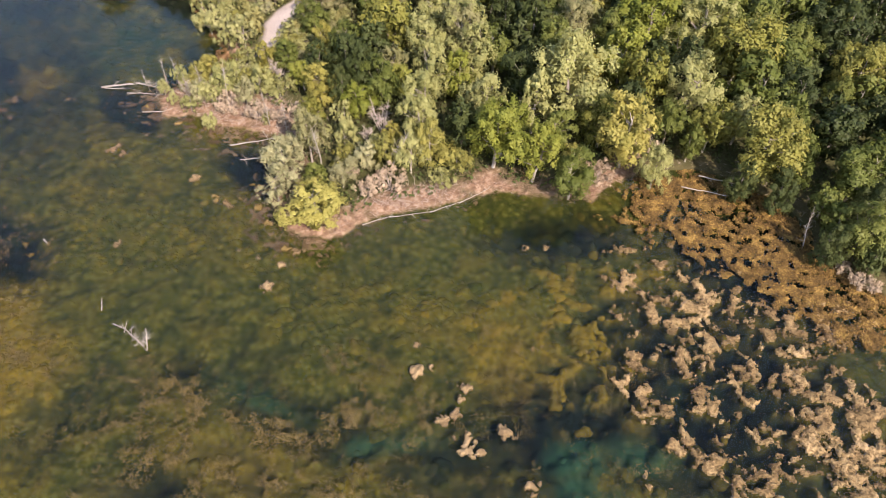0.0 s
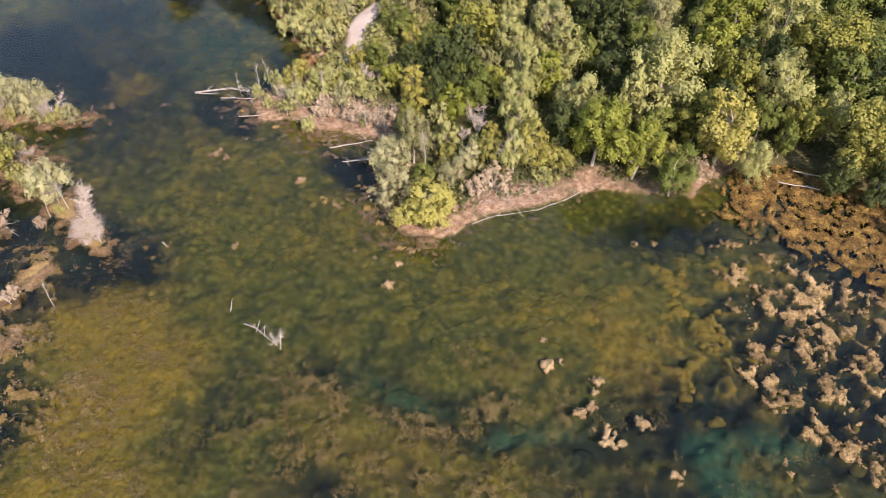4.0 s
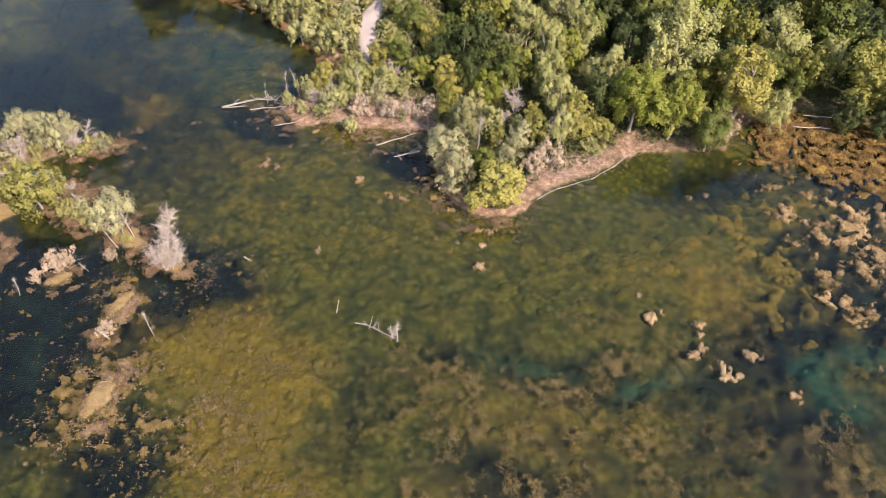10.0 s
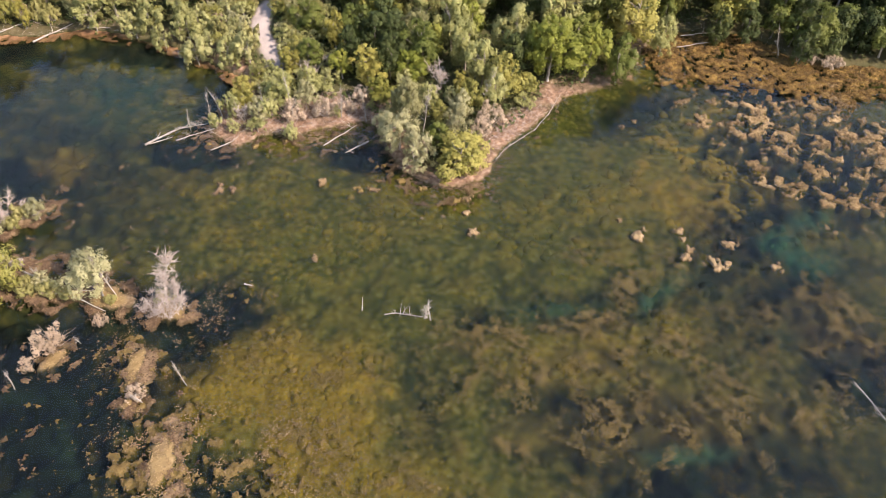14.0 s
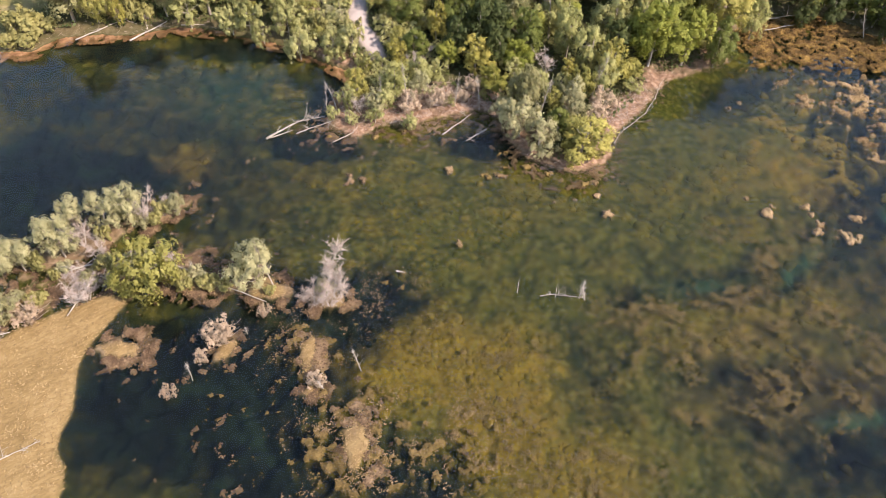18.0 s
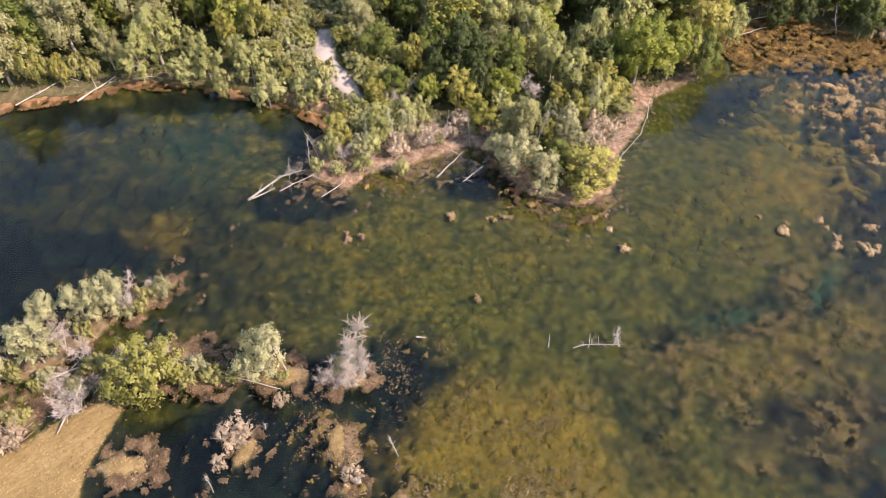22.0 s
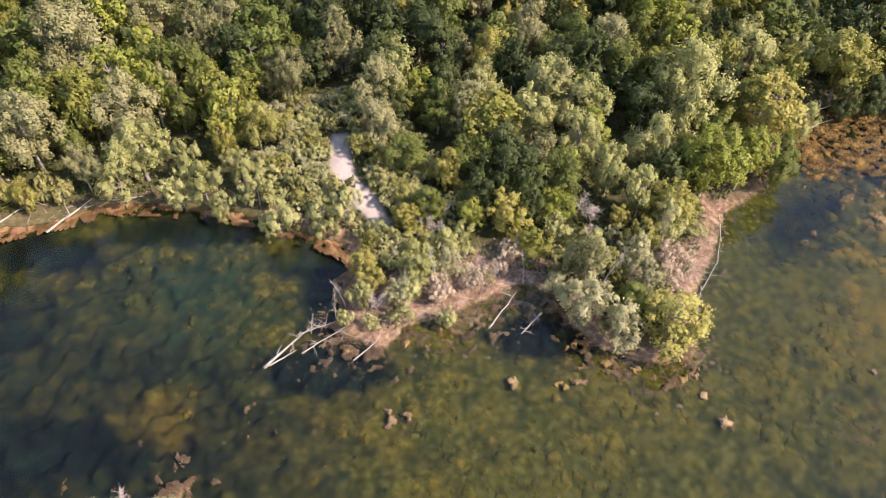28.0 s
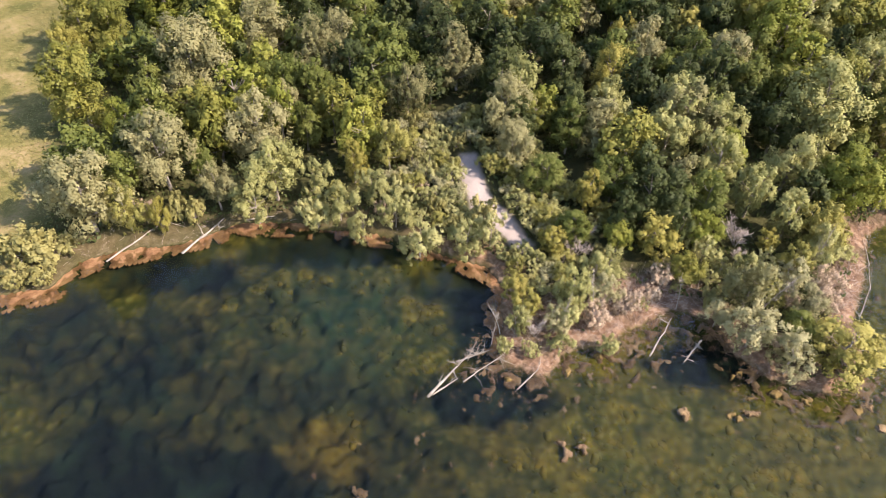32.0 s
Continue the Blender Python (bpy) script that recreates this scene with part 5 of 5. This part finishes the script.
sticks("dead_stems", "pale pinkish-grey dead stems tangled over the spit", tx[keep], ty[keep], np.maximum(tz[keep], 0.05), 0.9, 0.011, TWIG, 14, 0.5)
tx, ty = rng.uniform(-24, -4, 30000), rng.uniform(38, 56, 30000)
tz, _, _, td = terrain(tx, ty)
keep = (td < 0.5) & (np.exp(-((td + 0.3) / 0.8) ** 2) * (fbm(tx, ty, 1.6, 76) - 0.35) * 0.9 > rng.uniform(0, 1, len(tx)))
sticks("drift_twigs", "dark tangled twigs at the spit's waterline", tx[keep], ty[keep], np.maximum(tz[keep], 0.0) + 0.02, 0.45, 0.014, BRUSH, 15, 0.2)
for x, y, r in ((-14.8, 45.6, 0.5), (-13.8, 43.6, 0.35), (-15.4, 48.4, 0.5), (-16.6, 46.6, 0.3), (-21.8, 56.4, 0.4), (-24.6, 57.0, 0.5), (-28.4, 59.6, 0.4)):
    clump(x, y, r, WEED, "debris_clump", "brown heap of plant debris at the waterline", "debris")


# ---- fallen logs ----
def log(x0, y0, x1, y1, radius, z0=0.05, z1=0.12, stubs=3, seed=0, label="bleached fallen tree trunk lying in shallow water", material=None, name="fallen_log", twig=0.0):
    r = np.random.default_rng(seed)
    a, b = np.array([x0, y0, z0], float), np.array([x1, y1, z1], float)
    n = 9
    pts = [a + (b - a) * k / (n - 1) + np.append(r.normal(0, 0.05, 2), r.normal(0, 0.02)) * np.linalg.norm(b - a) * 0.18 * math.sin(math.pi * k / (n - 1)) for k in range(n)]
    rad = [radius * (1 - 0.6 * k / (n - 1)) for k in range(n)]
    root = new(name)
    v, f = tube([pts[0] - (pts[1] - pts[0]) * 0.02] + pts + [pts[-1] + (b - a) * 0.01], [radius * 0.2] + rad + [0.005], 8)
    part = new("trunk", mesh_from("trunk", v, f, material or DEADWOOD, True))
    part.parent = root
    for k in range(stubs):
        s = r.uniform(0.25, 1.0)
        p = pts[int(s * (n - 1))]
        c = r.uniform(0, 6.28)
        bp, br = limb(p, (math.cos(c), math.sin(c), r.uniform(0.05, 0.8)), np.linalg.norm(b - a) * r.uniform(0.15, 0.4), radius * 0.45, r, 0.3, 4)
        pieces = [tube(bp, br, 5)]
        for q in bp[1:-1]:
            c = r.uniform(0, 6.28)
            tp, tr = limb(q, (math.cos(c), math.sin(c), r.uniform(0, 0.8)), np.linalg.norm(b - a) * r.uniform(0.06, 0.16), radius * 0.2, r, 0.4, 3)
            pieces.append(tube(tp, np.maximum(tr, 0.008), 4))
        v, f = join(pieces)
        part = new("branch", mesh_from("branch", v, f, material or DEADWOOD, True))
        part.parent = root
    return tagged(root, label, "log", "fallen logs")


log(-33.8, 62.4, -30.6, 62.7, 0.12, 0.1, 0.45, 2, 1, "thick forked bleached trunk lying in shallow water")
log(-31.0, 61.6, -27.2, 61.2, 0.05, 0.05, 0.3, 8, 31, "grey fallen branch in the shallows")
log(-30.2, 63.2, -27.6, 62.0, 0.05, 0.1, 0.5, 8, 32, "grey fallen branch in the shallows")
log(-33.4, 62.3, -31.2, 62.0, 0.07, 0.08, 0.25, 1, 2)
log(-31.0, 62.7, -28.6, 62.9, 0.04, 0.3, 0.5, 9, 43, "twiggy grey crown of a fallen tree", BARK)
log(-28.6, 58.5, -25.7, 58.6, 0.063, 0.05, 0.2, 2, 3)
log(-19.0, 53.7, -14.9, 54.6, 0.075, 0.05, 0.3, 1, 4)
log(-15.0, 51.8, -17.6, 51.6, 0.084, 0.3, 0.1, 6, 5, "bleached forked branch fallen into the water")
log(-44.6, 89.9, -37.9, 90.7, 0.084, 0.15, 0.6, 2, 6, "bleached trunk leaning over the rusty bank")
log(-39.5, 86.7, -34.8, 87.6, 0.112, 0.05, 0.5, 4, 7)
log(-33.5, 86.6, -30.0, 84.4, 0.07, 0.15, 0.15, 1, 8)
log(-31.9, 41.1, -31.4, 40.6, 0.07, 0.03, 0.03, 0, 9, "short white piece of driftwood floating on the lake")
log(-47.0, 51.5, -42.2, 43.9, 0.077, 0.25, 0.15, 1, 10, "long bleached trunk lying along the islets")
log(-54.6, 55.4, -50.2, 54.2, 0.091, 0.4, 0.6, 4, 11)
log(-63.3, 52.3, -59.6, 51.6, 0.091, 0.3, 0.3, 4, 12)
log(-63.1, 41.3, -59.9, 41.1, 0.042, 0.15, 0.3, 6, 13, "thin dry branch lying on the straw flat")
log(-5.6, 43.5, -3.0, 44.7, 0.034, 0.06, 0.08, 2, 14, "bleached driftwood lying along the shore")
log(-3.3, 44.5, 0.4, 45.3, 0.034, 0.08, 0.1, 2, 41, "bleached driftwood lying along the shore")
log(0.2, 45.2, 3.0, 46.6, 0.034, 0.08, 0.12, 2, 42, "bleached driftwood lying along the shore")
log(2.8, 46.4, 5.4, 48.2, 0.034, 0.1, 0.2, 3, 15, "bleached trunk lying along the shore")
log(25.3, 50.6, 29.5, 49.2, 0.07, 0.3, 0.3, 3, 16)
log(23.4, 49.2, 27.4, 48.0, 0.063, 0.15, 0.2, 1, 17)
log(-52.8, 53.0, -55.6, 50.8, 0.091, 0.8, 0.3, 7, 18, "bleached dead crown fallen beside the straw flat")
log(3.2, 9.4, 2.4, 6.2, 0.049, 0.1, 0.2, 5, 19)
log(-20.5, 65.0, -16.0, 60.5, 0.063, 0.5, 0.5, 3, 20, "grey fallen trunk in the brushwood")
log(-17.5, 58.5, -11.5, 56.5, 0.056, 0.5, 0.7, 3, 21, "grey fallen trunk in the brushwood")
# wreck of a tree in the middle of the lake
log(-23.6, 32.6, -22.6, 32.1, 0.05, 0.02, 0.1, 4, 22, "dark dead tree butt sticking out of the lake", BARK)
log(-22.8, 32.4, -20.8, 30.6, 0.05, -0.08, 0.02, 5, 24, "dark dead branch lying in the lake", BARK)
log(-22.6, 31.9, -22.2, 32.3, 0.035, -0.1, 0.9, 0, 25, "broken dead stem standing in the lake")
log(-21.9, 31.5, -21.8, 31.8, 0.032, -0.1, 0.8, 0, 26, "broken dead stem standing in the lake")
plant("dead_tree", -20.9, 30.9, 0.8, 2.0, tilt=12, category="dead tree", label="dead branching tree top rising from the lake")
plant("dead_tree", -20.6, 30.6, 0.8, 1.9, tilt=-22, category="dead tree", label="dead branching tree top rising from the lake")
log(-24.9, 33.9, -24.6, 34.2, 0.05, -0.1, 1.1, 0, 23, "stake-like dead stem in the lake")

# standing dead trees
for x, y, r, h, tilt in ((-27.0, 62.6, 0.5, 4.6, 4), (-25.8, 62.8, 0.5, 4.2, -5), (-29.2, 62.9, 0.4, 3.2, 12), (-22.5, 59.8, 0.6, 5.0, 3), (-19.8, 58.6, 0.7, 5.6, -4), (-15.6, 56.6, 0.6, 4.6, 3), (-13.6, 55.0, 0.6, 4.2, -6),
                         (-9.8, 50.2, 1.0, 6.4, 5), (-3.4, 49.6, 0.9, 6.0, -3), (-52.9, 61.0, 0.6, 3.6, 15), (-41.0, 45.0, 0.7, 5.4, -6), (-42.0, 34.6, 0.5, 2.4, 8), (-38.9, 34.6, 0.5, 2.6, -4),
                         (-62.2, 50.6, 0.8, 4.2, 10), (-46.0, 50.4, 0.5, 3.0, 30), (-44.6, 42.2, 0.4, 1.8, 10), (-49.6, 40.6, 0.5, 1.9, -25), (32.4, 42.0, 0.7, 4.0, -25), (33.4, 40.2, 0.6, 3.6, -20)):
    plant("dead_tree", x, y, r, h, tilt=tilt)

plant("dead_birch", -38.0, 41.7, 1.3, 7.2, category="dead tree")
plant("dead_birch", -37.0, 41.0, 0.6, 4.2, category="dead tree")
for x, y, r, h in ((-39.0, 41.8, 1.5, 2.8), (-37.4, 41.2, 1.5, 2.6), (-38.2, 40.8, 1.0, 2.0), (-39.6, 42.6, 0.9, 2.0), (-54.4, 52.4, 1.2, 2.4), (-53.0, 52.8, 1.0, 2.0), (-47.2, 57.6, 1.0, 3.2), (-49.0, 59.4, 1.0, 3.4), (-52.6, 59.6, 1.0, 3.0), (-60.8, 50.6, 1.2, 3.0)):
    plant("bare_shrub", x, y, r, h)


# ---- algae cushions on the bed ----
def cushions(name, label, x, y, radius, top, material, seed):
    """Low rounded cushions of algae standing on the bed, their tops at the given depths."""
    r = np.random.default_rng(seed)
    n, sides = len(x), 9
    a = np.linspace(0, 2 * math.pi, sides, endpoint=False)[None, :] + r.uniform(0, 6.28, (n, 1))
    wob = 1 + 0.16 * np.sin(2 * a + r.uniform(0, 6.28, (n, 1))) + 0.12 * np.sin(3 * a + r.uniform(0, 6.28, (n, 1)))
    rings = []
    for out, down in ((0.42, 0.08), (0.75, 0.3), (1.0, 0.7), (1.3, 1.3)):
        k = radius[:, None] * wob * out * r.uniform(0.93, 1.07, (n, sides))
        z = top[:, None] - radius[:, None] * 0.5 * down * r.uniform(0.85, 1.15, (n, sides))
        rings.append(np.stack([x[:, None] + k * np.cos(a), y[:, None] + k * np.sin(a), z], -1))
    peak = np.stack([x, y, top], -1)[:, None, :]
    v = np.concatenate(rings + [peak], 1).reshape(-1, 3)
    f, o = [], np.arange(n)[:, None] * (4 * sides + 1)
    for ring in range(3):
        for k in range(sides):
            m = (k + 1) % sides
            f.append(o + np.array([[ring * sides + k, (ring + 1) * sides + k, (ring + 1) * sides + m, ring * sides + m]]))
    quad = np.concatenate(f)
    tri = np.concatenate([o + np.array([[4 * sides, k, (k + 1) % sides]]) for k in range(sides)])
    me = bpy.data.meshes.new(name)
    loops = np.concatenate([quad.ravel(), tri.ravel()]).astype(np.int32)
    starts = np.concatenate([np.arange(len(quad)) * 4, quad.size + np.arange(len(tri)) * 3]).astype(np.int32)
    me.vertices.add(len(v))
    me.vertices.foreach_set("co", v.astype(np.float32).ravel())
    me.loops.add(len(loops))
    me.loops.foreach_set("vertex_index", loops)
    me.polygons.add(len(starts))
    me.polygons.foreach_set("loop_start", starts)
    me.polygons.foreach_set("use_smooth", np.full(len(starts), True))
    me.update(calc_edges=True)
    me.materials.append(material)
    return tagged(new(name, me), label, "algae", kind="stuff")


def bed_cushions(name, label, x0, x1, y0, y1, count, low, high, field, sunk, more_gold, seed):
    """Cushions of the same algae as the bed round them."""
    r = np.random.default_rng(seed)
    x, y = r.uniform(x0, x1, count), r.uniform(y0, y1, count)
    z, bed, _, d = terrain(x, y)
    keep = (d < -0.4) & (z < -0.1) & (field(x, y, bed) > r.uniform(0, 1, count))
    x, y, z, bed = x[keep], y[keep], z[keep], bed[keep]
    radius = low + (high - low) * r.uniform(0, 1, len(x)) ** 2.2
    ob = cushions(name, label, x, y, radius, np.minimum(z + radius * sunk, -0.04), GROUND, seed + 1)
    bed[:, 0] = np.clip(bed[:, 0] + r.normal(0.02, 0.1, len(x)), 0, 1)
    bed[:, 1] = np.clip(bed[:, 1] + r.normal(more_gold, 0.16, len(x)), 0, 1)
    per = len(ob.data.vertices) // max(len(x), 1)
    for key, values in (("bed", bed), ("land", np.zeros_like(bed))):
        layer = ob.data.attributes.new(key, "FLOAT_COLOR", "POINT")
        layer.data.foreach_set("color", np.repeat(values, per, 0).reshape(-1).astype(np.float32))
    layer = ob.data.attributes.new("straw", "FLOAT", "POINT")
    layer.data.foreach_set("value", np.zeros(per * len(x), np.float32))
    return ob


bed_cushions("algae_cushions", "golden-green rounded algae cushions under clear water off the spit", -40, -10, 38, 84, 11000, 0.15, 0.42,
             lambda x, y, bed: np.clip(bed[:, 0] * 1.5 - 0.35, 0, 1) * np.clip((fbm(x, y, 4.5, 91) - 0.36) * 5, 0.1, 1), 0.15, 0.12, 92)
bed_cushions("gold_cushions", "golden algae cushions crowding the shallow bed", -40, -4, 8, 38, 9000, 0.16, 0.45,
             lambda x, y, bed: np.clip(bed[:, 1] * 1.6 - 0.4, 0, 1) * np.clip((fbm(x, y, 3.0, 93) - 0.4) * 5, 0, 1), 0.22, 0.08, 94)
bed_cushions("silted_cushions", "dull green silted algae cushions on the bed of the bay", -12, 26, 20, 46, 5000, 0.2, 0.6,
             lambda x, y, bed: np.clip((fbm(x, y, 3.5, 95) - 0.45) * 4, 0, 1) * np.clip(bed[:, 0], 0.1, 1), 0.16, 0.06, 96)


# ---- rusty litter along the cove's bank ----
def cove_strip(x, y):
    d = inside(SHORE, x, y)
    wx, wy = x + 0.7 * (fbm(x, y, 1.1, 97) - 0.5), y + 0.7 * (fbm(x, y, 1.1, 98) - 0.5)
    return np.where(d < -1.4, -1.0, 0.82 * np.exp(-((d - 1.0) / np.where(x < -36, 3.0, 2.1)) ** 2)) + 1.4 * (fbm(wx, wy, 0.8, 99, 4) - 0.5) - 0.36


mat_field("cove_litter", "rust-red weed and litter washed along the cove's bank", "weed", -60, -20, 62, 100, 0.18, cove_strip, LITTER, 0.07, 4.5, 20, "weed_mat", "rust-red patch of weed washed against the bank")


# ---- trees of the near end of the wooded bank ----
BANK = random.Random(31)
for x, y in ((37.0, 41.0), (38.6, 39.4), (40.2, 37.8), (41.6, 35.9), (43.2, 33.9), (45.0, 31.9), (40.4, 40.6), (42.6, 38.6), (44.6, 36.2), (46.6, 33.8), (47.6, 29.4), (50.0, 26.8), (43.8, 40.6), (47.0, 37.6), (49.6, 31.6), (53.0, 27.4), (52.0, 23.6)):
    r = BANK.uniform(1.2, 1.9)
    # mostly dark kinds, so that leaf colour carries the bank's shade
    plant(BANK.choice(["dark_alder", "dark_alder", "green_maple"]), x, y, r, 1.7 * r + 2.2, light=1)
for x, y, r, h in ((35.5, 37.9, 1.0, 1.5), (36.3, 37.3, 0.8, 1.2), (34.6, 39.4, 0.7, 1.1)):
    plant("grey_shrub", x, y, r, h, label="grey-brown dead shrub at the foot of the wooded bank")


# ---- washed-up litter round the islets and the spit ----
def islet_rim(x, y):
    wx, wy = x + 0.8 * (fbm(x, y, 1.2, 101) - 0.5), y + 0.8 * (fbm(x, y, 1.2, 102) - 0.5)
    isl = zones([(a, b, rx * 1.25 + 0.4, ry * 1.3 + 0.5, deg, k) for a, b, rx, ry, deg, k in ISLETS], wx, wy)
    return 0.72 * np.minimum(isl, 0.8) + 1.6 * (fbm(wx, wy, 0.7, 103, 4) - 0.5) - 0.46


def spit_rim(x, y):
    d = inside(SHORE, x, y)
    wx, wy = x + 0.6 * (fbm(x, y, 0.9, 104) - 0.5), y + 0.6 * (fbm(x, y, 0.9, 105) - 0.5)
    near = np.exp(-np.abs(d + 0.3) / 1.3) * np.clip((-5 - x) / 4, 0.25, 1) + 0.45 * zones([(-20, 54.5, 5, 2.2, -20, 1), (-29, 60, 2.5, 2, 0, 0.9), (-11, 41.2, 3.5, 1.2, 5, 1)], x, y)
    return np.where(near < 0.12, -1.0, 0.5 * np.minimum(near, 1.0)) + 1.7 * (fbm(wx, wy, 0.45, 106, 4) - 0.5) - 0.47


mat_field("islet_litter", "dark brown litter and rotting reeds round the islets", "debris", -66, -34, 24, 64, 0.16, islet_rim, WRACK, 0.10, 0, 60, "debris_mat", "dark brown raft of litter and rotting reeds by an islet")
mat_field("spit_litter", "brown plant litter washed up round the spit", "debris", -34, 6, 38, 66, 0.14, spit_rim, WRACK, 0.06, 1.0, 60, "debris_mat", "brown raft of plant litter off the spit's shore")
tufts_on("islet_sprigs", "broken reed bits on the litter round the islets", "debris", -66, -34, 24, 64, 60000, islet_rim, 0.085, WRACK, 107, 0.15)
